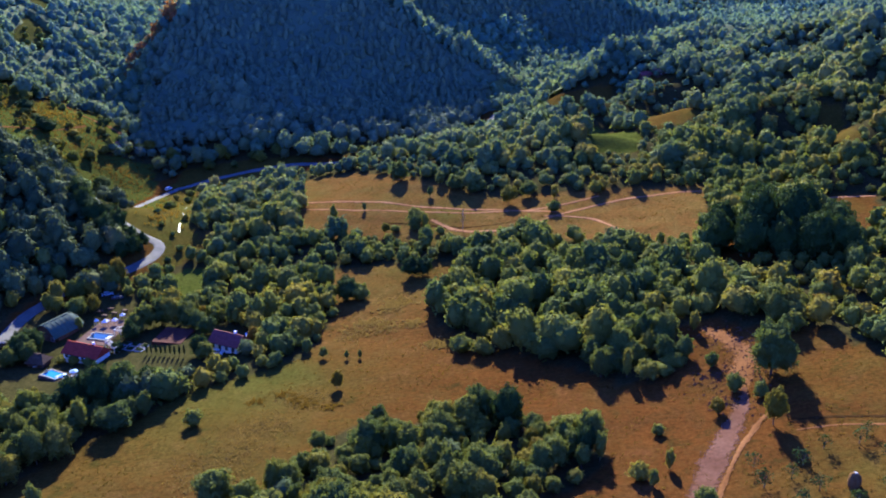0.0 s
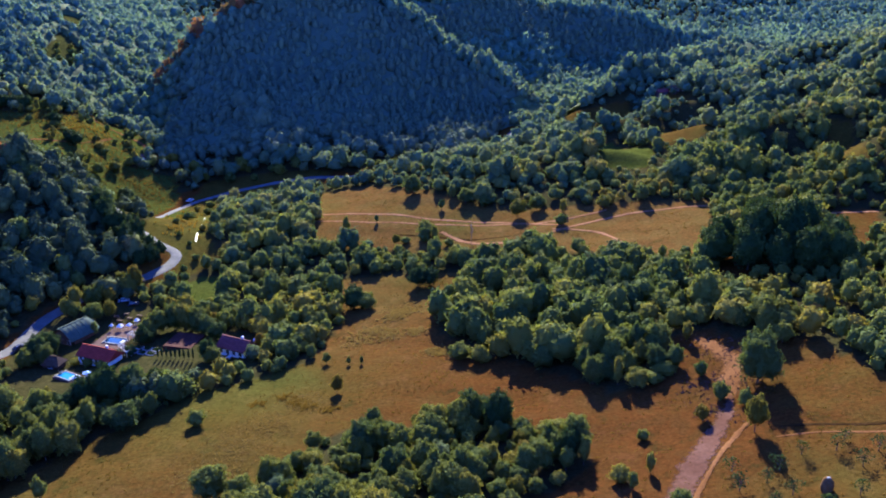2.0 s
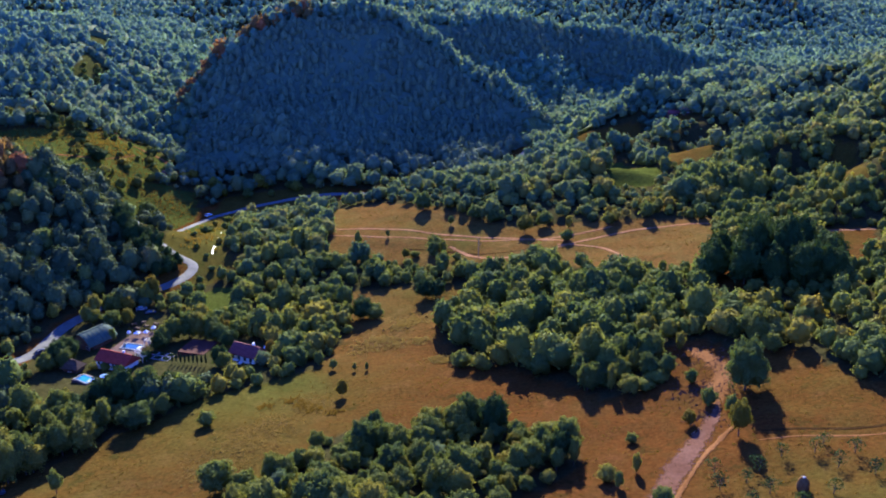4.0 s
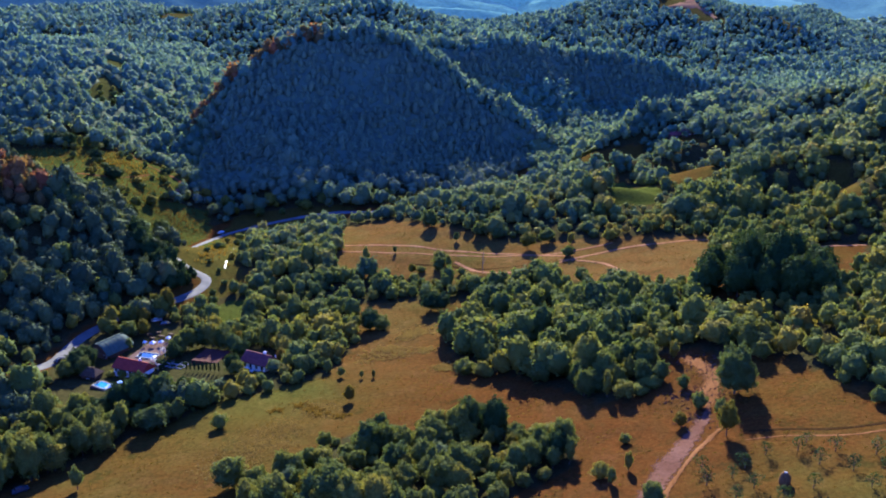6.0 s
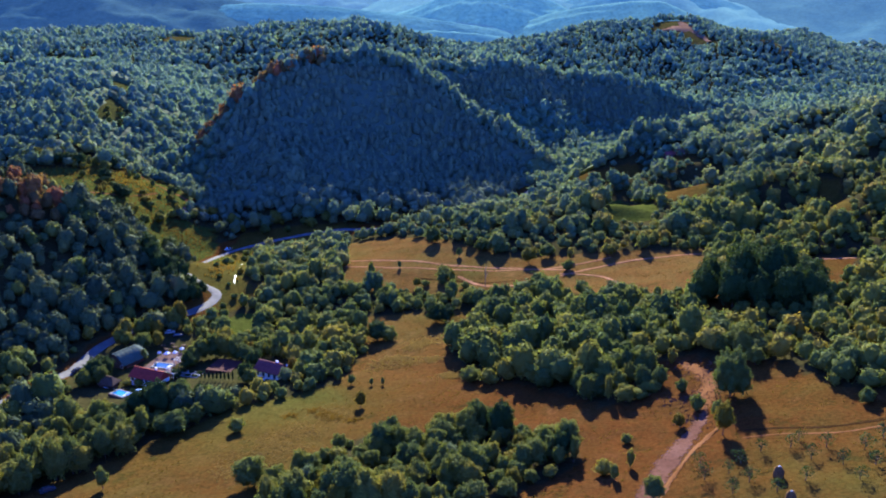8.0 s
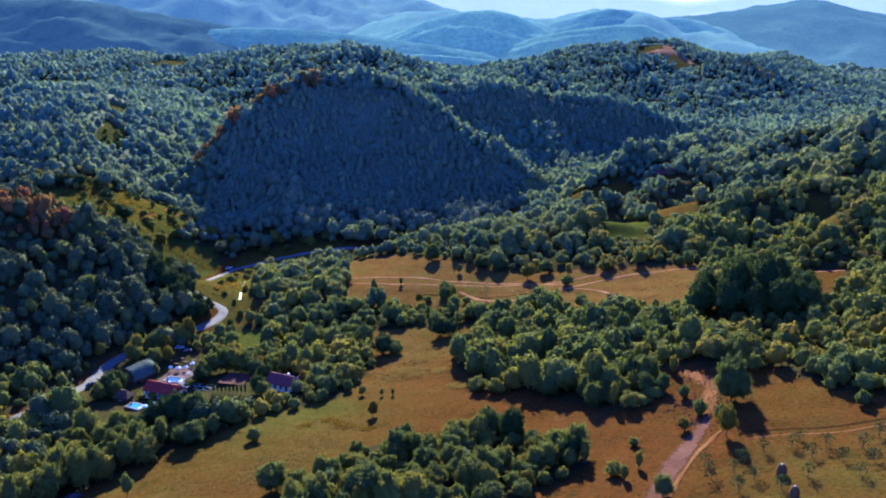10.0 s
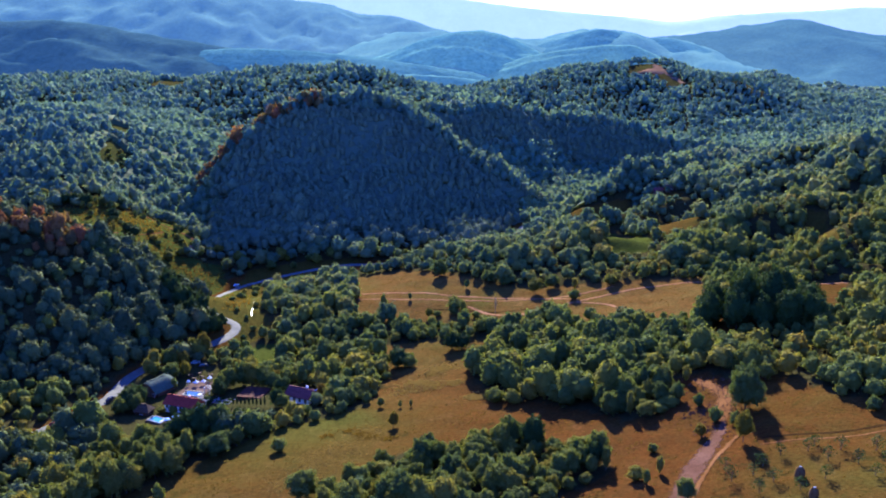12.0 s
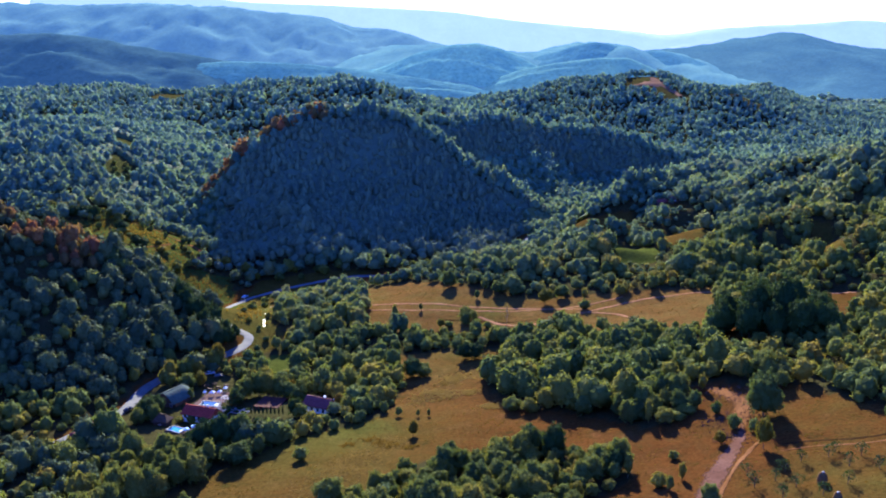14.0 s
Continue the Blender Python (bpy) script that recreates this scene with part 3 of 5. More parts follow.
def trunk_mesh(name, seed, height, radius, limbs, material):
    """A tapered trunk with limbs that reach into the crown; height 1 is the tree's."""
    rng = np.random.default_rng(seed)
    vs, fs = [], []

    def tube(line, r0, r1):
        base = len(vs)
        for k, p in enumerate(line):
            r = r0 + (r1 - r0) * k / (len(line) - 1)
            vs.extend((p[0] + r * math.cos(w), p[1] + r * math.sin(w), p[2]) for w in np.linspace(0, 2 * math.pi, 6, endpoint=False))
        for k in range(len(line) - 1):
            fs.extend((base + k * 6 + i, base + k * 6 + (i + 1) % 6, base + k * 6 + 6 + (i + 1) % 6, base + k * 6 + 6 + i) for i in range(6))

    lean = rng.uniform(-0.05, 0.05, 2)
    tube([(lean[0] * s * s, lean[1] * s * s, -0.03 + (height + 0.03) * s) for s in (0, 0.05, 0.3, 0.6, 1)], radius * 1.25, radius * 0.3)
    for k in range(limbs):
        w, z = k * 2.4 + rng.uniform(0, 1), height * rng.uniform(0.3, 0.75)
        out = rng.uniform(0.16, 0.32)
        tube([(0, 0, z), (out * 0.5 * math.cos(w), out * 0.5 * math.sin(w), z + 0.10), (out * math.cos(w), out * math.sin(w), z + 0.24)], radius * 0.5, radius * 0.12)
    return mesh_of(name, vs, fs, material, True)


SORTS = {}


def tree_sort(key, label, category, crowns, trunk, leaf_mat):
    """The meshes of one sort of tree in a few shapes."""
    SORTS[key] = (label, category, [mesh_of("crown", *c, leaf_mat, True) for c in crowns], [trunk_mesh("trunk", 7 * k + 1, *trunk) for k in range(2)])


def lifted(arrays, up, shrink=1.0):
    v, f = arrays
    return v * [shrink, shrink, 1 - up] + [0, 0, up], f


tree_sort("broad", "rounded broad-leaved tree with dense green autumn foliage", "tree",
          [lifted(crown_arrays(10 + k, 24, 1700, 0.030, core=(16, 11), ragged=0.22, sharp=0.30, tumble=0.32), 0.06) for k in range(6)], (0.7, 0.022, 5, bark), leaf_single)
tree_sort("big", "large old spreading tree with sunlit green crown", "tree",
          [lifted(crown_arrays(41, 46, 4200, 0.021, core=(22, 15), ragged=0.24, sharp=0.24, tumble=0.34), 0.03)], (0.75, 0.026, 7, bark), leaf_single)
tree_sort("shady", "tall dense tree in a shady grove, leaves darkened for its shade", "tree",
          [lifted(crown_arrays(30 + k, 28, 1900, 0.028, core=(16, 11), ragged=0.22, sharp=0.28, tumble=0.32), 0.03) for k in range(3)], (0.7, 0.022, 5, bark), leaf_shady)
tree_sort("bush", "low rounded dark green bush", "bush",
          [lifted(crown_arrays(50 + k, 16, 850, 0.040, core=(12, 8), ragged=0.22, sharp=0.33, tumble=0.32), -0.06) for k in range(3)], (0.5, 0.02, 4, bark), leaf_single)
tree_sort("slim", "slender upright young tree with green leaves", "tree",
          [lifted(crown_arrays(60 + k, 18, 950, 0.035, spread=0.8, core=(12, 9), ragged=0.22, sharp=0.32, tumble=0.32), 0.1, 0.8) for k in range(3)], (0.8, 0.02, 4, bark), leaf_single)
tree_sort("gold", "young tree with yellow-green autumn leaves", "tree",
          [lifted(crown_arrays(70 + k, 18, 1100, 0.034, spread=0.85, core=(10, 7)), 0.1) for k in range(3)], (0.8, 0.02, 5, bark), leaf_gold)
tree_sort("pale", "pale grey-green willow with airy crown", "tree",
          [lifted(crown_arrays(80 + k, 16, 1000, 0.034, core=(8, 6), ragged=0.25, sharp=0.35), 0.06) for k in range(3)], (0.7, 0.02, 6, bark_pale), leaf_pale)
tree_sort("sparse", "thin fruit tree with sparse leaves and bare limbs", "fruit tree",
          [lifted(crown_arrays(90 + k, 9, 170, 0.05, core=None, ragged=0.3), 0.2) for k in range(3)], (0.7, 0.028, 7, bark), leaf_shady)
tree_sort("bare", "half-bare dead tree with thin brown branches", "tree",
          [lifted(crown_arrays(95, 12, 70, 0.03, core=None, ragged=0.3), 0.3)], (0.92, 0.03, 12, bark_pale), leaf_gold)
tree_sort("cypress", "clipped narrow dark green conifer", "conifer",
          [lifted(crown_arrays(97 + k, 10, 320, 0.04, spread=0.5, core=(9, 7), ragged=0.1), 0.02, 0.9) for k in range(2)], (0.6, 0.03, 2, bark), leaf_dark)

FIRST = {}
planted = np.random.default_rng(5)


def plant(key, x, y, tall, wide, label="", group=""):
    """One tree of a sort, rooted in the land: an Empty at its foot with its trunk and crown."""
    usual, category, crowns, trunks = SORTS[key]
    k = int(planted.integers(len(crowns)))
    m = Matrix.LocRotScale((x, y, float(ground(x, y)) - 0.05), Euler((0, 0, planted.uniform(0, 6.28))), (wide, wide, tall))
    if (key, k) not in FIRST:
        tree = new(category.replace(" ", "_"))
        part("trunk", trunks[k % 2], tree)
        part("crown", crowns[k], tree)
        tagged(tree, label or usual, category, group)
        FIRST[key, k] = tree
    else:
        tree = copy_thing(FIRST[key, k], Matrix())
        tagged(tree, label or usual, category, group)
    tree.matrix_basis = m
    return tree


def forest(name, label, places, sizes, shapes, material, tints, haze_mix):
    """Woodland past counting: many crowns of a few shapes in one mesh."""
    rng = np.random.default_rng(len(places))
    vs, fs, ts, us, base = [], [], [], [], 0
    pick = rng.integers(0, len(shapes), len(places))
    turn = rng.uniform(0, 2 * math.pi, len(places))
    for k, (v, f) in enumerate(shapes):
        sel = np.flatnonzero(pick == k)
        if not len(sel):
            continue
        c, s = np.cos(turn[sel])[:, None], np.sin(turn[sel])[:, None]
        w, h = sizes[sel, 0][:, None], sizes[sel, 1][:, None]
        out = np.stack([(v[:, 0] * c - v[:, 1] * s) * w, (v[:, 0] * s + v[:, 1] * c) * w, v[:, 2] * h], -1) + places[sel][:, None]
        vs.append(out.reshape(-1, 3))
        fs.append((f[None] + (np.arange(len(sel)) * len(v))[:, None, None] + base).reshape(-1, 3))
        ts.append(np.repeat(tints[sel], len(v)))
        us.append(np.repeat(haze_mix[sel], len(v)))
        base += out.shape[0] * out.shape[1]
    print(name, len(places), "trees", sum(map(len, fs)), "triangles")
    me = mesh_of(name, np.concatenate(vs), np.concatenate(fs), material, True)
    tone = me.attributes.new("tint", "FLOAT", "POINT")
    tone.data.foreach_set("value", np.concatenate(ts).astype(np.float32))
    tone = me.attributes.new("haze_mix", "FLOAT", "POINT")
    tone.data.foreach_set("value", np.concatenate(us).astype(np.float32))
    return tagged(new(name, me), label, "forest", kind="stuff")


def stature(x, y):
    """How tall the wood grows: high groups, low scrub, lower where it blocks the camera."""
    w = np.sin(x * 0.11 + 1.7 * np.sin(y * 0.07)) * np.sin(y * 0.13 + 1.1 * np.sin(x * 0.05)) + 0.7 * np.sin(x * 0.045 - y * 0.03) * np.sin(y * 0.05 + 2) + 0.6 * np.sin(x * 0.31 + y * 0.17) * np.sin(y * 0.27 - x * 0.12)
    low = np.where((y > 372) & (y < 432) & (x > -52) & (x < 88), 0.72, 1.0)
    low = low * (1 - 0.15 * np.exp(-(((x - 112) / 26) ** 2 + ((y - 288) / 16) ** 2))) * (1 + 0.15 * np.exp(-(((x - 14) / 14) ** 2 + ((y - 302) / 14) ** 2)))
    low = low * np.where(near_line(x, y, [(-55, 502), (-27, 496), (-8, 474), (12, 450), (30, 434), (55, 425), (80, 419), (118, 407)]) < 20, 0.72, 1.0)
    # kept low so that the camera sees the road behind
    low = np.where(near_line(x, y + 8, [(-122, 521), (-100, 532), (-68, 533), (-38, 528)]) < 9, 0.42 * low, low)
    low = np.where(near_line(x, y, [(134, 374), (150, 368), (168, 360)]) < 11, 0.5 * low, low)
    low = np.where(inside(x, y, COPSE), 0.9 * low, low)
    low = low * (1 - 0.55 * np.exp(-(near_line(x, y, [(-158, 285), (-147, 305), (-140, 312)]) / 12) ** 2))
    for poly in CLEARINGS[1:] + MEADOWS[:1]:  # kept low so that the camera sees the clearings behind
        low = np.where(inside(x, y + 14, poly) | inside(x, y + 30, poly), 0.42, low)
    low = low * (1 + 0.4 * np.exp(-(near_line(x, y, [(-170, 125), (-122, 224), (-106, 245)]) / 16) ** 2) + 0.25 * np.exp(-(near_line(x, y, [(6, 318), (18, 292), (34, 270)]) / 14) ** 2))
    return np.clip(1.02 + 0.42 * w, 0.45, 1.7) * low


def scatter(seed, x0, x1, y0, y1, gap):
    """Uneven rows of places, gap metres apart, on wooded land inside the camera's view wedge."""
    rng = np.random.default_rng(seed)
    x, y = np.meshgrid(np.arange(x0, x1, gap), np.arange(y0, y1, gap * 0.9))
    x = x + (np.arange(len(x)) % 2)[:, None] * gap / 2
    x, y = (x + rng.uniform(-0.42, 0.42, x.shape) * gap).ravel(), (y + rng.uniform(-0.42, 0.42, y.shape) * gap).ravel()
    keep = (wooded(x, y) > 0) & (np.abs(x + 5) < 0.52 * (y + 50) + 45)
    return x[keep], y[keep]


# woodland by distance: near, middle and far, with coarser leaves farther off
nx_, ny_ = scatter(1, -260, 280, 150, 480, 5.6)
own = (((ny_ < 300) & (nx_ > -60)) | ((ny_ < 275) & (nx_ > -130))) & (nx_ < 95)
order = np.flatnonzero(own)
size_rng = np.random.default_rng(3)
for i in order[:235]:
    key = size_rng.choice(["broad", "broad", "broad", "bush", "slim", "gold", "pale"], p=[0.31, 0.26, 0.2, 0.1, 0.06, 0.06, 0.01])
    grown = float(stature(nx_[i], ny_[i]))
    t = grown * {"bush": 4.2, "slim": 8.0}.get(key, 7.2) * size_rng.uniform(0.75, 1.3)
    plant(key, float(nx_[i]), float(ny_[i]), t, {"bush": 6.5, "slim": 6.5}.get(key, 7.0) * size_rng.uniform(0.75, 1.2) * grown ** 0.75, group="woodland by the field")
rest = np.ones(len(nx_), bool)
rest[order[:235]] = False


def grow(name, label, x, y, seed, wide, tall, shapes, material, even=0.0):
    rng = np.random.default_rng(seed)
    n = len(x)
    s = 0.6 + 0.8 * rng.beta(2, 2.6, n)
    s = s + even * (1.0 - s)
    sizes = np.stack([wide * s * rng.uniform(0.9, 1.15, n), tall * s * rng.uniform(0.85, 1.25, n)], -1) * np.stack([stature(x, y) ** 0.7, stature(x, y) ** 0.85], -1) ** (1 - even)
    # the share of haze in the leaf colour grows with distance
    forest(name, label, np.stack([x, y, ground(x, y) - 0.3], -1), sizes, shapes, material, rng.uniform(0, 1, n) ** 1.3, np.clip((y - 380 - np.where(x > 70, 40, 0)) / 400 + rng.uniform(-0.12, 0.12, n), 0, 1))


near_shapes = [crown_arrays(200 + k, 16, 170, 0.060, core=(11, 7), ragged=0.22, sharp=0.34, tumble=0.3) for k in range(10)]
mid_shapes = [crown_arrays(220 + k, 12, 90, 0.070, core=(9, 6), ragged=0.22, sharp=0.36, tumble=0.3) for k in range(10)]
face_shapes = [crown_arrays(280 + k, 9, 44, 0.085, core=(6, 5), ragged=0.2, tumble=0.25) for k in range(8)]
hill_shapes = [crown_arrays(260 + k, 9, 58, 0.082, core=(6, 5), ragged=0.26, tumble=0.4) for k in range(10)]
far_shapes = [crown_arrays(240 + k, 7, 16, 0.13, core=(5, 4), ragged=0.26) for k in range(8)]
turned = rest & (nx_ < -178) & (ny_ > 398) & (ny_ < 428) & (np.random.default_rng(8).uniform(0, 1, len(nx_)) < 0.6)
rest &= ~turned
grow("spur_woodland", "orange autumn trees along the crest of the spur", nx_[turned], ny_[turned], 16, 7.3, 8.5, near_shapes, leaf_red)
# trees that should lie in shade get the darkened leaf colour
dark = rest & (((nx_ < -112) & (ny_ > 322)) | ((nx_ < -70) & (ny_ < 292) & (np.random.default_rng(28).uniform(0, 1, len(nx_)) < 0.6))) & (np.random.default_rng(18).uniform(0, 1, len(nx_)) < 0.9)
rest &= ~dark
grow("darkened_woodland", "dense wood on the shaded spur, shade put into its leaf colour", nx_[dark], ny_[dark], 19, 7.4, 7.4, near_shapes, leaf_darkened)
grow("near_woodland", "dense broad-leaved woodland turning yellow in places", nx_[rest], ny_[rest], 11, 7.2, 7.2, near_shapes, leaf_wood)
mx, my = scatter(2, -420, 420, 480, 620, 7.0)
foot_wood = (mx > -150) & (mx < 40) & (my > 560)
grow("foot_woodland", "dark woodland at the foot of the shaded hill", mx[foot_wood], my[foot_wood], 30, 8.5, 8.0, mid_shapes, leaf_hill_shade)
mx, my = mx[~foot_wood], my[~foot_wood]
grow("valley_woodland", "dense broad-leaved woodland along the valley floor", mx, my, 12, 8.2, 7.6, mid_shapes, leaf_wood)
hx, hy = scatter(3, -520, 520, 620, 960, 6.4)
crests = np.min([np.abs(np.interp(hx, *np.array(one[0], float).T[:2]) - hy) for one in RIDGES[:2]], 0)
lee = (ground(hx, hy + 5) - ground(hx, hy - 5) < -2.6) & (crests > 26) & (np.arange(len(hx)) % 4 > 0)  # thinner on the far slopes
hx, hy = hx[~lee], hy[~lee]
def on_face(x, y, m=0.0):
    """The steep near faces of the two ridges, m metres inside their rims."""
    hit = np.zeros(len(x), bool)
    for (crest, *_), reach in zip(RIDGES, (150, 62)):
        cx, cy, cz = np.array(crest, float).T
        d = np.interp(x, cx, cy) - y
        wave = 9 * np.sin(y * 0.11) + 7 * np.sin(y * 0.047 + 1) + 5 * np.sin(y * 0.31)
        hit |= (x > cx[1] + 22 + m + wave) & (x < cx[-2] - m + wave) & (d > 6 + m) & (d < reach - m)
    return hit & (ground(x, y + 5) - ground(x, y - 5) > 0.9)


def canopy(name, label, x0, x1, y0, y1, material, cover, step=1.7, gap=5.6, high=5.2, bump=1.6):
    """A closed forest roof: crown beside crown over a steep face, dipping to the ground at its rim."""
    X, Y = np.meshgrid(np.arange(x0, x1, step), np.arange(y0, y1, step))
    shape = X.shape
    x, y = X.ravel(), Y.ravel()
    rng = np.random.default_rng(41)
    i, j = ((x - x0) / gap).astype(int) + 1, ((y - y0) / gap).astype(int) + 1
    jx, jy, jh, jt = rng.uniform(-0.4, 0.4, (4, i.max() + 3, j.max() + 3))
    top, tint = np.full(len(x), -9.0), np.zeros(len(x))
    for di in (-1, 0, 1):
        for dj in (-1, 0, 1):
            a, b = i + di, j + dj
            r = np.hypot(x - x0 - (a - 0.5 + jx[a, b]) * gap, y - y0 - (b - 0.5 + jy[a, b]) * gap)
            h = bump * (1 - (r / (0.74 * gap)) ** 2) + 0.94 * bump * jh[a, b]
            tint = np.where(h > top, jt[a, b] + 0.4, tint)
            top = np.maximum(top, h)
    inner = cover(x, y)
    z = ground(x, y) - 2.0 + inner * (high + np.maximum(top, -0.5 * bump) + rng.uniform(-0.14, 0.14, len(x)) * bump)
    f = grid_faces(shape[1], shape[0])
    f = f[inner[f].max(1) > 0]
    used, f = np.unique(f, return_inverse=True)
    me = mesh_of(name, np.stack([x, y, z], -1)[used], f.reshape(-1, 4), material, True)
    for key, values in (("tint", tint[used]), ("haze_mix", np.ones(len(used)))):
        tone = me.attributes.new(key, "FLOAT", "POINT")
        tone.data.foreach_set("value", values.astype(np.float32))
    return tagged(new(name, me), label, "forest", kind="stuff")


# One bumpy sheet; the face's shade and haze sit in its leaf colour
canopy("hill_canopy", "closed even forest roof on the shaded hill face", -200, 330, 574, 900, leaf_hill_shade, lambda x, y: wooded(x, y) * sum(on_face(x, y, m).astype(float) for m in range(-3, 9, 2)) / 6)
in_view = lambda x, y: np.abs(x + 5) < 0.52 * (y + 50) + 45
# An added sheet under the crowns keeps the gaps from going black
canopy("hill_gap_sheet", "added leaf sheet that evens out dark gaps of the hill forest", -520, 520, 640, 960, leaf_darkened, lambda x, y: (wooded(x, y) * in_view(x, y) * ~on_face(x, y, -3)).astype(float), 3.2, 7.2, 4.2, 1.6)
sx_, sy_ = scatter(5, -200, 320, 590, 900, 5.4)
steep_wood = on_face(sx_, sy_, 10)
grow("steep_woodland", "close even forest on the shaded hill face", sx_[steep_wood], sy_[steep_wood], 23, 6.8, 9.5, face_shapes, leaf_hill_shade, 0.6)
bx, by = scatter(8, -205, 290, 570, 925, 6.0)
brow = np.min([np.abs(np.interp(bx, *np.array(one[0], float).T[:2]) - 5 - by) + 99 * ((bx < one[0][1][0]) | (bx > one[0][-2][0])) for one in RIDGES[:2]], 0) < 8
turned_brow = brow & (bx < -95) & (by < 745) & (np.random.default_rng(9).uniform(0, 1, len(bx)) < 0.8)
brow &= ~turned_brow
edge = on_face(bx, by, -2) & ~on_face(bx, by, 15) & ~brow & ~turned_brow
grow("rim_woodland", "dark forest along the rim of the hill face", bx[edge], by[edge], 31, 7.0, 8.0, hill_shapes, leaf_hill_shade, 0.5)
grow("brow_woodland", "tall sunlit trees along the brow of the hill", bx[brow], by[brow], 26, 6.5, 10.5, hill_shapes, leaf_wood, 0.4)
grow("russet_brow", "red and orange autumn trees along the hill crest", bx[turned_brow], by[turned_brow], 27, 7.5, 9.5, hill_shapes, leaf_red, 0.4)
off = ~on_face(hx, hy, 5)
hx, hy = hx[off], hy[off]
crest_y = np.interp(hx, *np.array(RIDGES[0][0], float).T[:2])
russet = (hx > -182) & (hx < -92) & (np.abs(hy - crest_y + 1) < 13) & (np.random.default_rng(9).uniform(0, 1, len(hx)) < 0.8)
shade = on_face(hx, hy - 12, 0) & ~russet & (hy < np.where(hx < 100, crest_y, 900) - 24) | ((hx > -150) & (hx < 45) & (hy < 655) & (hy < crest_y - 60))
grow("shaded_woodland", "dark forest at the foot of the shaded hill", hx[shade], hy[shade], 29, 9.4, 8.5, hill_shapes, leaf_hill_shade, 0.4)
russet &= ~shade
lit = ~russet & ~shade
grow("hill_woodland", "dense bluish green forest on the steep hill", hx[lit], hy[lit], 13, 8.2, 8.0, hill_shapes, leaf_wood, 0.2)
grow("russet_woodland", "red and orange autumn trees along the hill crest", hx[russet], hy[russet], 15, 9.5, 10.0, hill_shapes, leaf_red)
fx, fy = scatter(4, -900, 1000, 960, 1750, 8.2)
ahead = ground(fx, fy + 6) - ground(fx, fy - 6) > -1.7
fx, fy = fx[ahead], fy[ahead]
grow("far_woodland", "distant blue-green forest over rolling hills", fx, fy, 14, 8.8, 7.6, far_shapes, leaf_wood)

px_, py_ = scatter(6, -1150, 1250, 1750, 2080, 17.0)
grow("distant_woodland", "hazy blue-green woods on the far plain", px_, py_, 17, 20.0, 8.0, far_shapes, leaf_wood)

# ---- trees standing alone ----
for key, x, y, tall, wide in [
    ("bush", -66, 253, 5.0, 6.0), ("gold", -29, 268, 6.0, 4.6), ("slim", -34, 291, 4.0, 4.5), ("slim", -27, 289, 3.0, 2.6), ("slim", -23, 289, 3.0, 2.4),
    ("broad", 8, 374, 6, 6), ("bush", 7, 286, 6, 7.5), ("bush", 13, 282, 5.5, 7.5), ("broad", 92, 254, 6.5, 6.5), ("gold", 70.5, 212, 10.5, 6.5),
    ("slim", 70, 267, 6.5, 5.5), ("bush", 68, 246, 4.5, 4), ("bush", 69, 232, 5, 5), ("gold", 62, 223, 4.2, 5), ("bush", 47, 220, 3, 3.4), ("bush", 73, 226, 4.5, 4.2),
]:
    plant(key, x, y, tall, wide, group="trees on the field")
for key, x, y, tall, wide in [
    ("broad", 4, 237, 11, 8.5), ("broad", 8, 240, 12, 8), ("shady", 14, 236, 12.5, 8.5), ("broad", -20, 228, 10, 8.5), ("shady", 29, 216, 9.5, 6.5), ("slim", 32, 213, 8.5, 5), ("slim", 45, 204, 5.5, 4), ("slim", 40, 198, 4.5, 4), ("bush", 38, 202, 4.5, 5.5), ("broad", 47, 186, 6, 6), ("broad", -54, 211, 9.5, 10.5), ("slim", -96, 220, 7, 6.5), ("bush", 108, 214, 5, 5),
    ("broad", -7, 461, 10, 10), ("slim", 6, 436, 5, 5), ("broad", 17, 439, 7, 8), ("broad", 25, 433, 6, 6), ("gold", 38, 416, 8, 10), ("broad", 47, 421, 7, 8), ("slim", 57, 413, 6, 5.5), ("bush", 54, 398, 5, 6.5),
]:
    plant(key, x, y, tall, wide, group="trees on the field")
for key, x, y, tall, wide in [
    ("broad", 74, 411, 6, 7), ("slim", -36, 423, 8, 6), ("slim", -23, 430, 4, 3.5), ("broad", -1, 408, 7.5, 9), ("bare", 17, 396, 10, 5), ("broad", -158, 514, 8.5, 10),
]:
    plant(key, x, y, tall, wide, group="trees on the field")
for key, x, y, tall, wide in [("broad", -2, 403, 7, 6.5), ("slim", 2.2, 402, 7.5, 5.5), ("bush", 8, 396, 3, 5), ("bush", -10, 405, 3, 5), ("gold", -14, 404, 5, 5)]:
    plant(key, x, y, tall, wide, "small tree below the upper field bank", "trees on the field")
plant("big", 79, 235, 14.8, 11.5, "huge old spreading tree with sunlit green crown")
plant("shady", -5, 357, 8, 8.5, "dark round tree casting a long shadow on the grass")
plant("shady", -1, 357, 7.5, 8.5, "dark round tree casting a long shadow on the grass")
plant("shady", -28, 342, 9, 10, "dark tree casting a long shadow on the grass")
plant("bush", -24, 341, 6.5, 8.5, "dark tree casting a long shadow on the grass")

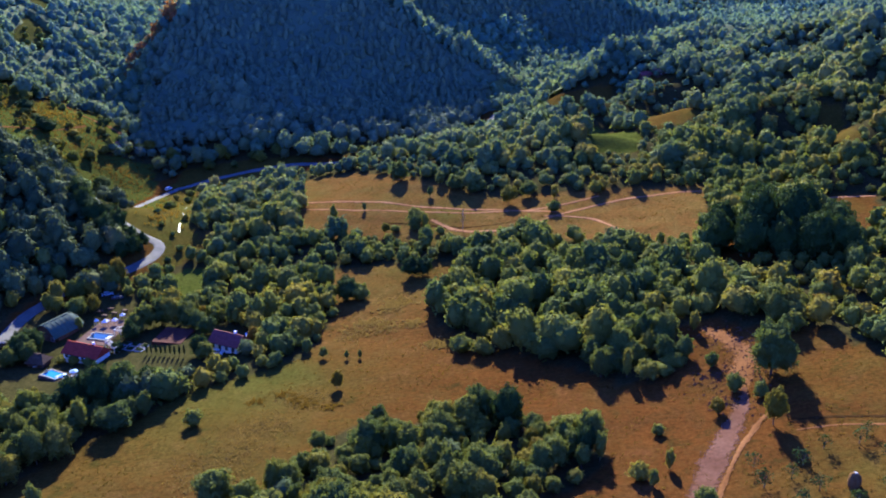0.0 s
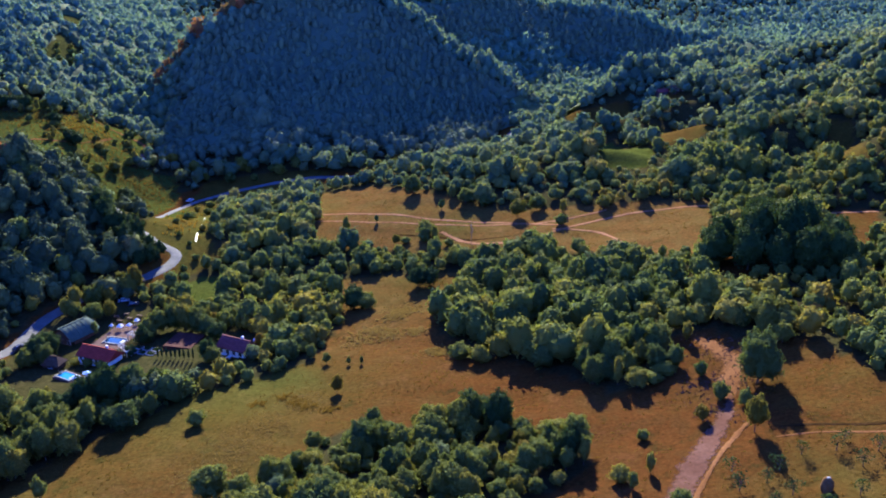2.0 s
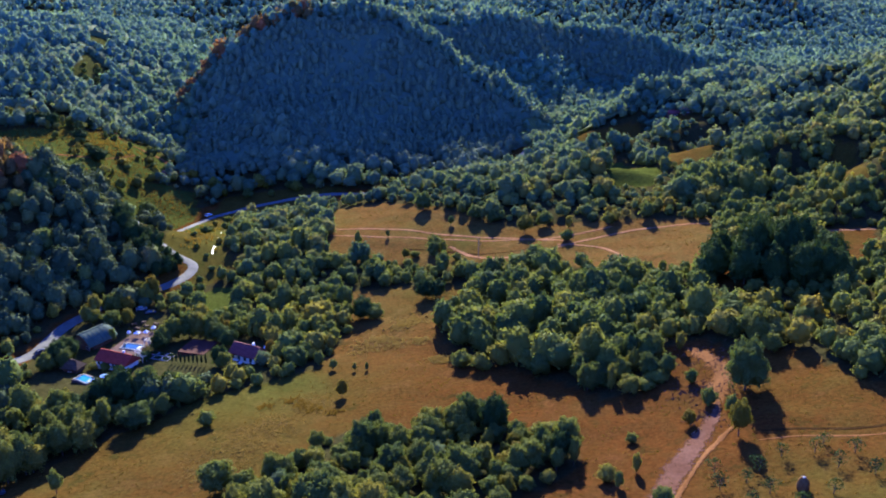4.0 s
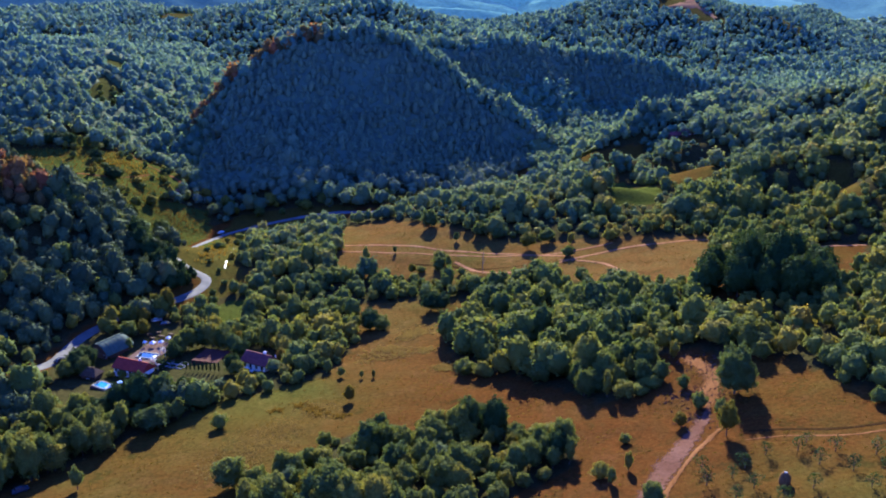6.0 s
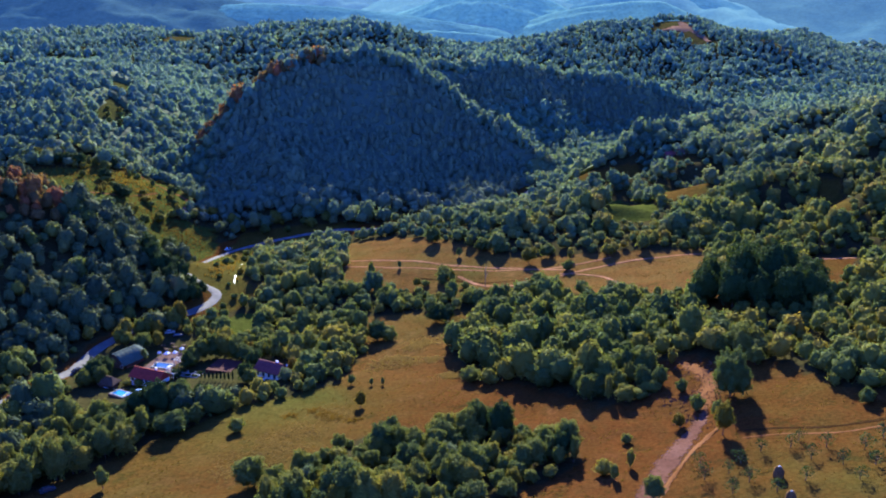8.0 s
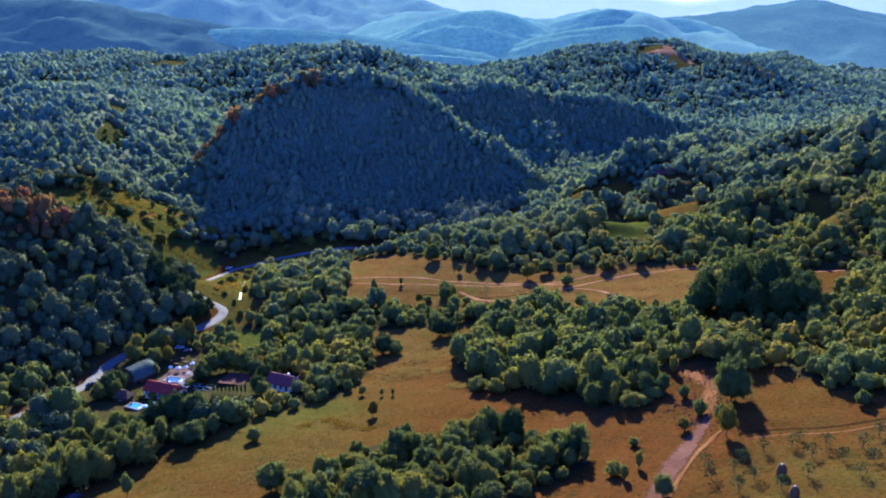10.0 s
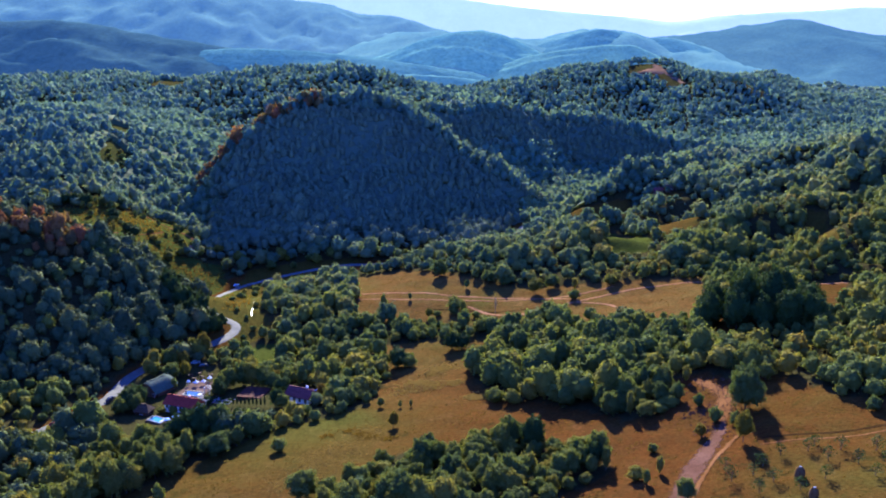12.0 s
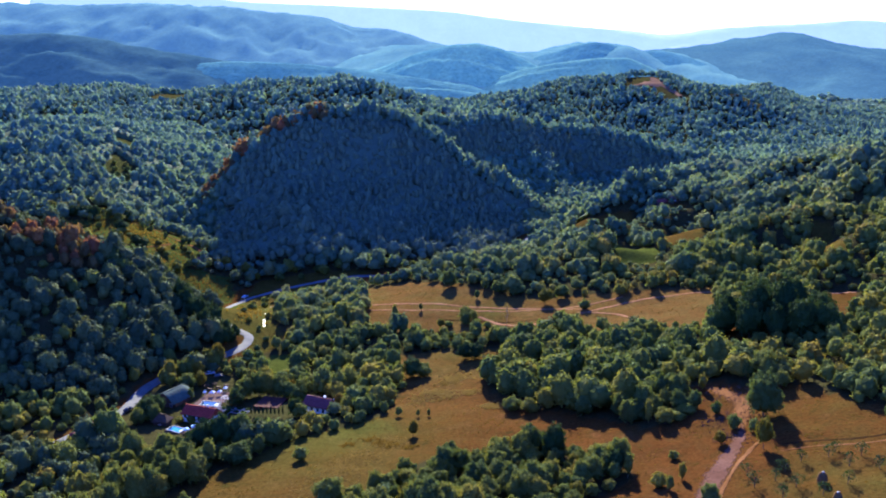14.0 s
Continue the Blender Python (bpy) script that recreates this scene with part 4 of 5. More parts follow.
for x, y, tall, wide in [(95, 322, 15, 14), (102, 312, 17, 15), (110, 306, 15, 13), (118, 302, 17, 15), (126, 300, 14, 13), (99, 330, 16, 14), (108, 322, 22, 16), (117, 316, 22, 16), (127, 312, 16, 14), (113, 332, 20, 15), (124, 324, 19, 15), (133, 318, 14, 12)]:
    plant("shady", x, y, tall, wide * 0.95, "tall dark tree in a dense shady grove", "tall grove")
for x, y, tall in [(61, 198, 4), (60, 190, 4.5), (69, 185, 4), (76, 199, 3.6), (83, 198, 4), (85, 190, 4.2), (90, 194, 4.4), (90, 184, 4), (97, 189, 4.6), (96, 181, 4), (70, 195, 4.2), (90, 175, 3.8), (80, 180, 4), (66, 191, 3.5), (86, 201, 3.4), (103, 193, 4.2), (101, 184, 4), (73, 178, 4), (64, 181, 4)]:
    plant("sparse", x, y, tall, tall * 1.05, group="old orchard")

for key, x, y, tall, wide in [("shady", -194, 553, 8, 12), ("shady", -198, 556, 7, 9), ("bush", -184, 562, 4, 7), ("bush", -180, 558, 3.5, 6), ("broad", -180, 519, 7, 8), ("broad", -175, 528, 7.5, 8), ("broad", -170, 541, 7, 7.5), ("slim", -164, 559, 9, 6.5), ("broad", -276, 612, 8, 8), ("broad", -268, 611, 8, 8), ("broad", -260, 609, 7.5, 8), ("shady", -236, 595, 9, 10), ("shady", -243, 597, 8, 9), ("shady", -249, 598, 8, 9), ("broad", -219, 596, 6.5, 8), ("slim", -229, 595, 8, 6), ("bush", -211, 571, 4, 8), ("shady", -212, 575, 7.5, 10), ("shady", -175, 590, 6, 8), ("broad", -186, 537, 5.5, 7), ("shady", -172, 548, 5, 6), ("broad", -166, 554, 5.5, 6), ("broad", -150, 566, 6, 7), ("broad", -145, 569, 7, 7), ("shady", -218, 606, 8, 10), ("broad", -226, 603, 6, 7), ("broad", -156, 562, 5, 6)]:
    plant(key, x, y, tall, wide, "dark tree on the terraced hillside meadow", "trees on the meadow")
for x, y, tall in [(-136, 411, 12), (-131, 405, 12), (-127, 407, 11), (-125, 399, 11.5), (-120.5, 395, 10.5), (-140, 418, 12), (-116.5, 399, 9), (-114, 392.5, 8.5), (-122, 405, 11), (-117, 388, 8), (-111.5, 400, 6.5), (-112, 394.5, 6)]:
    plant("shady", x, y, tall, tall * 0.85, "dark dense tree above the bend of the road", "trees above the road")
hedge_rng = np.random.default_rng(33)
for k, x in enumerate(np.arange(-136, 2, 4.6)):  # the hedge between the road and the hill
    y = (543, 556, 549)[k % 3] + hedge_rng.uniform(-2, 2) + (4 if x < -112 else 0)
    tall = hedge_rng.uniform(4, 8.5) * (1.15 if x < -100 else 0.85)
    plant(("pale", "broad", "bush", "gold", "broad")[k % 5], float(x), float(y), float(tall), float(tall * hedge_rng.uniform(0.85, 1.2)), "yellow-green tree in the hedge at the hill's foot", "hedge at the hill's foot")
for x, y, tall in [(-250, 700, 4), (-243, 708, 5), (-256, 692, 4), (-240, 695, 3.5), (-247, 718, 4), (-254, 712, 3.5), (-246, 689, 4.5), (-238, 703, 3)]:
    plant("bush", x, y, tall, tall * 1.3, "low scrub in the small hillside clearing", "scrub in the clearing")
shrub_rng = np.random.default_rng(21)
for k in range(34):
    x, y = shrub_rng.uniform(-262, -166), shrub_rng.uniform(518, 604)
    if inside(np.array([x]), np.array([y]), MEADOWS[1])[0]:
        plant("bush" if k % 3 else "broad", float(x), float(y), float(shrub_rng.uniform(2, 5.5)), float(shrub_rng.uniform(3, 6.5)), "dark shrub on the hillside meadow", "meadow shrubs")
for x, y, tall, wide in [(-97, 400, 2.5, 4), (-102, 412, 2, 3), (-100, 430, 3, 4), (-112, 455, 4, 6), (-114, 470, 4, 6), (-98, 474, 3, 5), (-110, 488, 4, 5), (-117, 480, 3, 5), (-103, 500, 4, 6), (-95, 508, 3, 5), (-112, 505, 4, 6), (-118, 500, 3, 4), (-108, 420, 2, 3), (-113, 436, 2.5, 4), (-100, 390, 3, 4)]:
    plant("bush", x, y, tall, wide, "rough shrub in the grassy river bend", "shrubs by the stream")

# ---- the guest yard by the road ----
def box(cx, cy, cz, sx, sy, sz, taper=1.0):
    """The corners and faces of a block that stands on cz, its top narrowed by taper."""
    v = [(cx + i * sx / 2 * k, cy + j * sy / 2 * k, cz + h) for h, k in ((0, 1.0), (sz, taper)) for i, j in ((-1, -1), (1, -1), (1, 1), (-1, 1))]
    return v, [(3, 2, 1, 0), (4, 5, 6, 7), (0, 1, 5, 4), (1, 2, 6, 5), (2, 3, 7, 6), (3, 0, 4, 7)]


def boxes(name, material, *blocks):
    vs, fs = [], []
    for b in blocks:
        v, f = box(*b)
        fs += [tuple(i + len(vs) for i in q) for q in f]
        vs += v
    return mesh_of(name, vs, fs, material)


def standing(name, label, category, x, y, turn, drop=0.0, group=""):
    ob = new(name)
    ob.matrix_basis = pose(x, y, float(ground(x, y)) - drop, 0, 0, turn)
    return tagged(ob, label, category, group)


def gable_roof(length, depth, eave, rise, over, material, hip=0.0):
    """A ridged roof of real thickness; hip: how far its ends slope in."""
    a, b, t = length / 2 + over, depth / 2 + over, 0.22
    low = eave - rise * over / (depth / 2)
    r = a - hip
    top = [(-a, -b, low), (a, -b, low), (a, b, low), (-a, b, low), (-r, 0, eave + rise), (r, 0, eave + rise)]
    v = [(x, y, z + t) for x, y, z in top] + top
    f = [(0, 1, 5, 4), (2, 3, 4, 5), (1, 2, 5, 5), (3, 0, 4, 4), (7, 6, 10, 11), (9, 8, 11, 10), (0, 6, 7, 1), (1, 7, 8, 2), (2, 8, 9, 3), (3, 9, 6, 0)]
    me = bpy.data.meshes.new("roof")
    me.from_pydata(v, [], [tuple(dict.fromkeys(q)) for q in f])
    me.materials.append(material)
    return me


def house(name, label, x, y, turn, length, depth, eave, rise, roof_mat, wall_mat, windows, hip=0.0, chimney=True, drop=0.4, group=""):
    ob = standing(name, label, "house", x, y, turn, drop, group)
    w = part("wall", boxes("wall", wall_mat, (0, 0, -2.5, length, depth, eave + 2.5)), ob)
    for s in (-1, 1):
        g = bpy.data.meshes.new("gable")
        e = length / 2 * s
        g.from_pydata([(e, -depth / 2, eave), (e, depth / 2, eave), (e, 0, eave + rise * 0.97), (e - 0.3 * s, -depth / 2, eave), (e - 0.3 * s, depth / 2, eave), (e - 0.3 * s, 0, eave + rise * 0.97)], [], [(0, 1, 2), (5, 4, 3), (0, 3, 4, 1), (1, 4, 5, 2), (2, 5, 3, 0)])
        g.materials.append(wall_mat)
        if not hip:
            part("gable", g, ob)
    roof = part("roof", gable_roof(length, depth, eave, rise, 0.6, roof_mat, hip), ob)
    part("ridge_cap", boxes("ridge_cap", roof_mat, (0, 0, eave + rise + 0.12, length + 1.2 - 2 * hip, 0.35, 0.2)), roof)
    for s in (-1, 1):
        part("gutter", boxes("gutter", dark_timber, (0, s * (depth / 2 + 0.66), eave - rise * 0.6 / (depth / 2), length + 1.2, 0.14, 0.14)), roof)
    if chimney:
        c = part("chimney", boxes("chimney", wall_mat, (length * 0.22, 0.5, eave + rise * 0.5, 0.7, 0.7, rise * 0.5 + 1.0)), roof)
    for k in range(windows):
        wx = -length / 2 + (k + 0.5) * length / windows
        for s in (-1, 1):
            win = part("window", boxes("window", white_timber, (wx, s * (depth / 2 + 0.04), eave * 0.42, 1.2, 0.12, 1.4)), ob)
            part("pane", boxes("pane", window_glass, (wx, s * (depth / 2 + 0.08), eave * 0.42 + 0.12, 0.96, 0.1, 1.16)), win)
            part("sill", boxes("sill", plaster, (wx, s * (depth / 2 + 0.12), eave * 0.42 - 0.1, 1.4, 0.3, 0.08)), win)
    door = part("door", boxes("door", dark_timber, (length * 0.36, -depth / 2 - 0.05, 0.35, 1.0, 0.12, 2.1)), ob, "dark wooden door")
    part("door_handle", boxes("door_handle", window_glass, (length * 0.36 + 0.38, -depth / 2 - 0.14, 1.35, 0.06, 0.06, 0.16)), door)
    return ob


house("guest_house", "long white guest house with bright red tiled roof", -109.8, 310.8, -24, 12.5, 6.5, 3.3, 2.1, red_tile, plaster, 6)
house("white_house", "small white house with dark red roof beside trees", -64.2, 306.5, -28, 10, 6.5, 3.6, 2.2, dark_tile, plaster, 4)
house("garden_hut", "small brown garden hut with hipped shingle roof", -124.3, 309.0, -15, 5.5, 4.5, 2.4, 1.8, dark_timber, dark_timber, 1, hip=2.0, chimney=False)
house("roadside_cabin", "low roadside cabin with pale sheet roof", -147.0, 298.5, 55, 7, 4.5, 2.6, 1.0, paving, plaster, 2, chimney=False)
house("village_house", "small house with brown tiled roof by the road", -146.5, 288.0, 35, 9, 6, 3.2, 2.0, dark_tile, plaster, 3)
house("village_barn", "low barn with grey sheet roof under trees", -153.5, 272.0, 30, 8, 5, 2.8, 1.4, green_sheet, dark_timber, 2, chimney=False)
house("valley_house", "distant white house among valley trees", 151, 624, 20, 7, 5, 2.6, 1.4, dark_tile, paving, 3)
house("valley_barn", "distant pale barn above valley trees", 160, 620, 20, 8, 5, 2.6, 1.4, paving, dark_timber, 2, chimney=False)
house("meadow_shed", "tiny white shed at the meadow's edge", -161, 569, 10, 4, 3, 2.4, 1.0, paving, plaster, 1, chimney=False)
house("hillside_cabin", "small dark cabin on a hillside meadow", -252, 640, 0, 6, 5, 3.0, 1.8, dark_timber, dark_timber, 1, chimney=False)
house("forest_cabin", "small white cabin between forest trees", -243, 668, 0, 5, 4, 3.5, 1.6, paving, plaster, 1, chimney=False)


def event_hall():
    """A hall under a vaulted green sheet roof that rounds off at its far end."""
    ob = standing("event_hall", "large hall with rounded green sheet-metal roof and dark timber gable", "hall", -124.2, 332.0, -30, 0.6)
    L, D, eave, rise = 13.5, 9.0, 2.6, 3.9
    u, v = np.meshgrid(np.linspace(-1, 1, 25), np.linspace(-1, 1, 19))
    end = np.sqrt(np.clip(1 - np.clip((v - 0.25) / 0.75, 0, 1) ** 2.2, 0, 1))
    half = (D / 2 + 0.6) * (0.45 + 0.55 * end)
    z = eave - 0.2 + rise * (1 - np.abs(u) ** 1.7) * (0.10 + 0.90 * end) + 0.06 * (np.round((v + 1) * 9) % 2)
    top = np.stack([u * half, v * (L / 2 + 0.6), z], -1).reshape(-1, 3)
    f = grid_faces(25, 19)
    n = len(top)
    roof = part("roof", mesh_of("roof", np.concatenate([top, top - [0, 0, 0.2]]), np.concatenate([f, f[:, ::-1] + n]), green_sheet, True), ob, "rounded green sheet-metal roof")
    part("ridge_cap", boxes("ridge_cap", green_sheet, (0, -1.6, eave + rise - 0.1, 0.5, L * 0.8, 0.16)), roof)
    for k in range(7):
        y = -L / 2 + 0.2 + k * 1.9
        seam = np.array([(x * (D / 2 + 0.62), y, eave - 0.14 + rise * (1 - abs(x) ** 1.7)) for x in np.linspace(-1, 1, 15)])
        w = np.concatenate([seam + [0, -0.06, 0], seam + [0, 0.06, 0], seam + [0, 0.06, 0.09], seam + [0, -0.06, 0.09]])
        q = [(a * 15 + i, a * 15 + i + 1, b * 15 + i + 1, b * 15 + i) for a, b in ((0, 1), (1, 2), (2, 3), (3, 0)) for i in range(14)]
        part("roof_seam", mesh_of("roof_seam", w, q, green_sheet), roof)
    part("wall", boxes("wall", dark_timber, (0, 0.4, -2, D - 1.0, L - 3.0, eave + 2)), ob)
    g = [(x * D / 2 * 0.94, -L / 2 + 0.1, h) for x in np.linspace(-1, 1, 13) for h in (-1.0, eave - 0.3 + rise * (1 - abs(x) ** 1.7))]
    part("gable", mesh_of("gable", g + [(x, y + 0.25, z) for x, y, z in g], [(2 * i, 2 * i + 2, 2 * i + 3, 2 * i + 1) for i in range(12)] + [(26 + 2 * i + 2, 26 + 2 * i, 26 + 2 * i + 1, 26 + 2 * i + 3) for i in range(12)], dark_timber), ob, "dark timber gable wall")
    door = part("door", boxes("door", dark_timber, (0, -L / 2 - 0.02, 0, 2.4, 0.14, 2.4)), ob)
    for s in (-1, 1):
        part("door_handle", boxes("door_handle", window_glass, (s * 0.2, -L / 2 - 0.12, 1.1, 0.06, 0.08, 0.2)), door)
        win = part("window", boxes("window", white_timber, (s * 3.4, -L / 2 - 0.02, 1.0, 1.5, 0.14, 1.3)), ob)
        part("pane", boxes("pane", window_glass, (s * 3.4, -L / 2 - 0.08, 1.12, 1.26, 0.1, 1.06)), win)


event_hall()


def slab(name, label, category, x, y, turn, sx, sy, material, lift=0.12, kind="structure"):
    """A flat area laid level on its own bed."""
    c, s = math.cos(radians(turn)), math.sin(radians(turn))
    z = max(float(ground(x + i * sx / 2 * c - j * sy / 2 * s, y + i * sx / 2 * s + j * sy / 2 * c)) for i in (-1, 0, 1) for j in (-1, 0, 1))
    ob = new(name, boxes(name, material, (0, 0, -2.2, sx, sy, 2.2 + lift)))
    ob.matrix_basis = pose(x, y, z, 0, 0, turn)
    tagged(ob, label, category, kind=kind)
    return ob, z + lift


def pool(label, x, y, turn, sx, sy, deck, water=pool_water, said="clear turquoise water"):
    bed, top = slab("paved_terrace", "pale stone paving round a pool", "terrace", x, y, turn, sx + deck, sy + deck, paving)
    ob = new("swimming_pool")
    ob.matrix_basis = pose(x, y, top, 0, 0, turn)
    tagged(ob, label, "pool")
    for k, (cx, cy, w, d) in enumerate(((0, -sy / 2, sx + 0.8, 0.4), (0, sy / 2, sx + 0.8, 0.4), (-sx / 2 - 0.2, 0, 0.4, sy - 0.4), (sx / 2 + 0.2, 0, 0.4, sy - 0.4))):
        part("coping", boxes("coping", pool_stone, (cx, cy, 0.0, w, d, 0.28)), ob, "pale stone coping")
    part("water", boxes("water", water, (0, 0, -0.02, sx, sy - 0.4, 0.14)), ob, said)
    part("step", boxes("step", white_timber, (sx / 2 - 0.7, 0, 0.02, 1.2, sy * 0.5, 0.16)), ob)
    for s in (-1, 1):
        part("ladder_rail", boxes("ladder_rail", car_grey, (-sx / 2 + 0.1, s * 0.35, 0.1, 0.5, 0.06, 0.9)), ob)
    return top


pool("turquoise outdoor swimming pool with pale stone coping", -116.5, 298.3, -32, 6.0, 4.0, 1.4)
pool("small rectangular pool behind the guest house", -109.6, 326.8, -17, 6.8, 4.6, 1.2, dark_water, "dark still water")


def lounger(x, y, z, turn):
    ob = new("sun_lounger")
    ob.matrix_basis = pose(x, y, z, 0, 0, turn)
    tagged(ob, "white sun lounger on the pool terrace", "sun lounger", "loungers by the pool")
    part("seat", boxes("seat", white_timber, (0, 0, 0.3, 1.3, 0.65, 0.1)), ob)
    back = part("backrest", boxes("backrest", white_timber, (0, 0, 0, 0.7, 0.65, 0.1)), ob)
    back.matrix_basis = pose(0.62, 0, 0.36, 0, -40, 0) @ Matrix.Translation((0.35, 0, 0))
    leg = boxes("leg", white_timber, (0, 0, 0, 0.07, 0.07, 0.3))
    for i in (-0.55, 0.55):
        for j in (-0.27, 0.27):
            part("leg", leg, ob).location = (i, j, 0)
    return ob


deck_bed, deck_top = slab("pool_deck", "grey paved deck beside the pool", "terrace", -110.0, 293.6, -32, 5.0, 4.6, paving)
first = lounger(-111.6, 294.2, deck_top, 60)
for dx, dy in ((1.2, -0.75), (2.4, -1.5), (1.6, 1.0), (2.8, 0.3)):
    copy_thing(first, pose(-111.6 + dx, 294.2 + dy, deck_top, 0, 0, 60))


def parasol(x, y, z):
    ob = new("parasol")
    ob.matrix_basis = pose(x, y, z)
    tagged(ob, "open pale blue parasol on a thin pole", "parasol", "parasols by the pool")
    part("pole", boxes("pole", white_timber, (0, 0, 0, 0.07, 0.07, 2.3)), ob)
    part("base", boxes("base", paving, (0, 0, 0, 0.5, 0.5, 0.12, 0.8)), ob)
    w = np.linspace(0, 2 * math.pi, 8, endpoint=False)
    v = [(0, 0, 2.5), *((1.3 * math.cos(k), 1.3 * math.sin(k), 2.0) for k in w), *((1.3 * math.cos(k), 1.3 * math.sin(k), 1.85) for k in w)]
    me = bpy.data.meshes.new("canopy")
    me.from_pydata(v, [], [(0, 1 + i, 1 + (i + 1) % 8) for i in range(8)] + [(1 + i, 9 + i, 9 + (i + 1) % 8, 1 + (i + 1) % 8) for i in range(8)])
    me.materials.append(blue_cloth)
    part("canopy", me, ob)
    return ob


shade = parasol(-109.2, 295.2, deck_top)
copy_thing(shade, pose(-111.8, 292.6, deck_top))


def pergola(label, x, y, turn, sx, sy, high, bays):
    """White posts with beams and rafters above."""
    ob = standing("pergola", label, "pergola", x, y, turn, 0.1, "pergolas in the yard")
    post = boxes("post", white_timber, (0, 0, -0.6, 0.22, 0.22, high + 0.6))
    for k in range(bays + 1):
        for s in (-1, 1):
            part("post", post, ob).location = (-sx / 2 + k * sx / bays, s * sy / 2, 0)
    for s in (-1, 1):
        part("beam", boxes("beam", white_timber, (0, s * sy / 2, high, sx + 0.5, 0.25, 0.28)), ob)
    rafter = boxes("rafter", white_timber, (0, 0, high + 0.28, 0.2, sy + 0.6, 0.2))
    for k in range(bays * 2 + 1):
        part("rafter", rafter, ob).location = (-sx / 2 + k * sx / bays / 2, 0, 0)


slab("paved_yard", "pinkish paved yard between the buildings", "terrace", -109.5, 331.0, -17, 11, 19, paving, 0.02)
pergola("white timber pergola beside the small pool", -102.6, 327.0, -17, 4.5, 2.6, 2.3, 2)
pergola("long white timber pergola at the yard's end", -102.8, 314.5, -50, 6.0, 1.6, 2.2, 3)
slab("clay_court", "red clay sports court between hedges", "court", -84.5, 320.5, -14, 10, 11, clay, 0.05)
for k in range(9):
    plant("cypress", -90.5 + k * 1.6, 308.6 - k * 0.68, 4.0 + 0.4 * (k % 3), 2.1, group="row of clipped conifers")


def market_tent(x, y, turn, size):
    """A white four-post awning with a peaked cloth roof."""
    ob = standing("market_tent", "white cloth awning on four thin posts", "awning", x, y, turn, -0.1, "awnings in the yard")
    post = boxes("post", white_timber, (0, 0, -0.5, 0.08, 0.08, 2.7))
    for i in (-1, 1):
        for j in (-1, 1):
            part("post", post, ob).location = (i * size * 0.46, j * size * 0.46, 0)
    h = size / 2
    v = [(0, 0, 3.0), (-h, -h, 2.2), (h, -h, 2.2), (h, h, 2.2), (-h, h, 2.2), (-h, -h, 1.95), (h, -h, 1.95), (h, h, 1.95), (-h, h, 1.95)]
    me = bpy.data.meshes.new("cloth")
    me.from_pydata(v, [], [(0, 1 + i, 1 + (i + 1) % 4) for i in range(4)] + [(1 + i, 5 + i, 5 + (i + 1) % 4, 1 + (i + 1) % 4) for i in range(4)])
    me.materials.append(plaster)
    part("cloth", me, ob)


for x, y, turn, size in ((-110.5, 336.0, -17, 2.0), (-107.6, 337.0, -17, 1.7), (-106.0, 341.2, -10, 1.6), (-113.6, 336.4, -25, 1.2)):
    market_tent(x, y, turn, size)


def garden_bed(x, y, turn, sx, sy):
    """A raised bed edged with white boards and filled with low plants."""
    ob = standing("garden_bed", "raised garden bed edged with white boards", "garden bed", x, y, turn, -0.05, "beds of the parterre")
    for s in (-1, 1):
        part("board", boxes("board", white_timber, (0, s * sy / 2, -0.6, sx + 0.16, 0.1, 0.95)), ob)
        part("board", boxes("board", white_timber, (s * sx / 2, 0, -0.6, 0.1, sy - 0.12, 0.95)), ob)
    rng = np.random.default_rng(int(abs(x) * 10))
    n = 160
    at = rng.uniform(-0.46, 0.46, (n, 3)) * [sx, sy, 0] + [0, 0, 0.3]
    a = rng.standard_normal((n, 3)) * 0.16
    b = rng.standard_normal((n, 3)) * 0.1 + [0, 0, 0.22]
    v = np.stack([at - a, at + a, at + a * 0.3 + b], 1).reshape(-1, 3)
    part("plants", mesh_of("plants", v, np.arange(3 * n).reshape(-1, 3), leaf_shady), ob)
    part("soil", boxes("soil", bark, (0, 0, -0.6, sx - 0.1, sy - 0.1, 0.85)), ob)


for i in range(3):
    for j in range(2):
        garden_bed(-99.6 + 3.3 * i - 0.9 * j, 319.6 - 1.7 * i - 3.2 * j, -27, 2.6, 2.2)
wall = standing("garden_wall", "low whitewashed wall behind the hedge", "wall", -85.5, 344.5, -32, 0.3)
part("masonry", boxes("masonry", plaster, (0, 0, 0, 13, 0.3, 1.3)), wall)
part("coping", boxes("coping", paving, (0, 0, 1.3, 13.2, 0.42, 0.1)), wall)


def picnic_table(x, y, turn):
    ob = standing("picnic_table", "dark wooden table with two benches", "table", x, y, turn, -0.15, "tables in the yard")
    part("tabletop", boxes("tabletop", dark_timber, (0, 0, 0.7, 1.9, 0.8, 0.06)), ob)
    for s in (-1, 1):
        part("bench", boxes("bench", dark_timber, (0, s * 0.75, 0.42, 1.9, 0.3, 0.05)), ob)
        part("leg", boxes("leg", dark_timber, (s * 0.7, 0, 0, 0.1, 1.6, 0.7, 0.8)), ob)


for x, y, turn in ((-113, 344, -17), (-110, 346, -17), (-112, 349, 10), (-107, 348, -17), (-115, 347, 30)):
    picnic_table(x, y, turn)


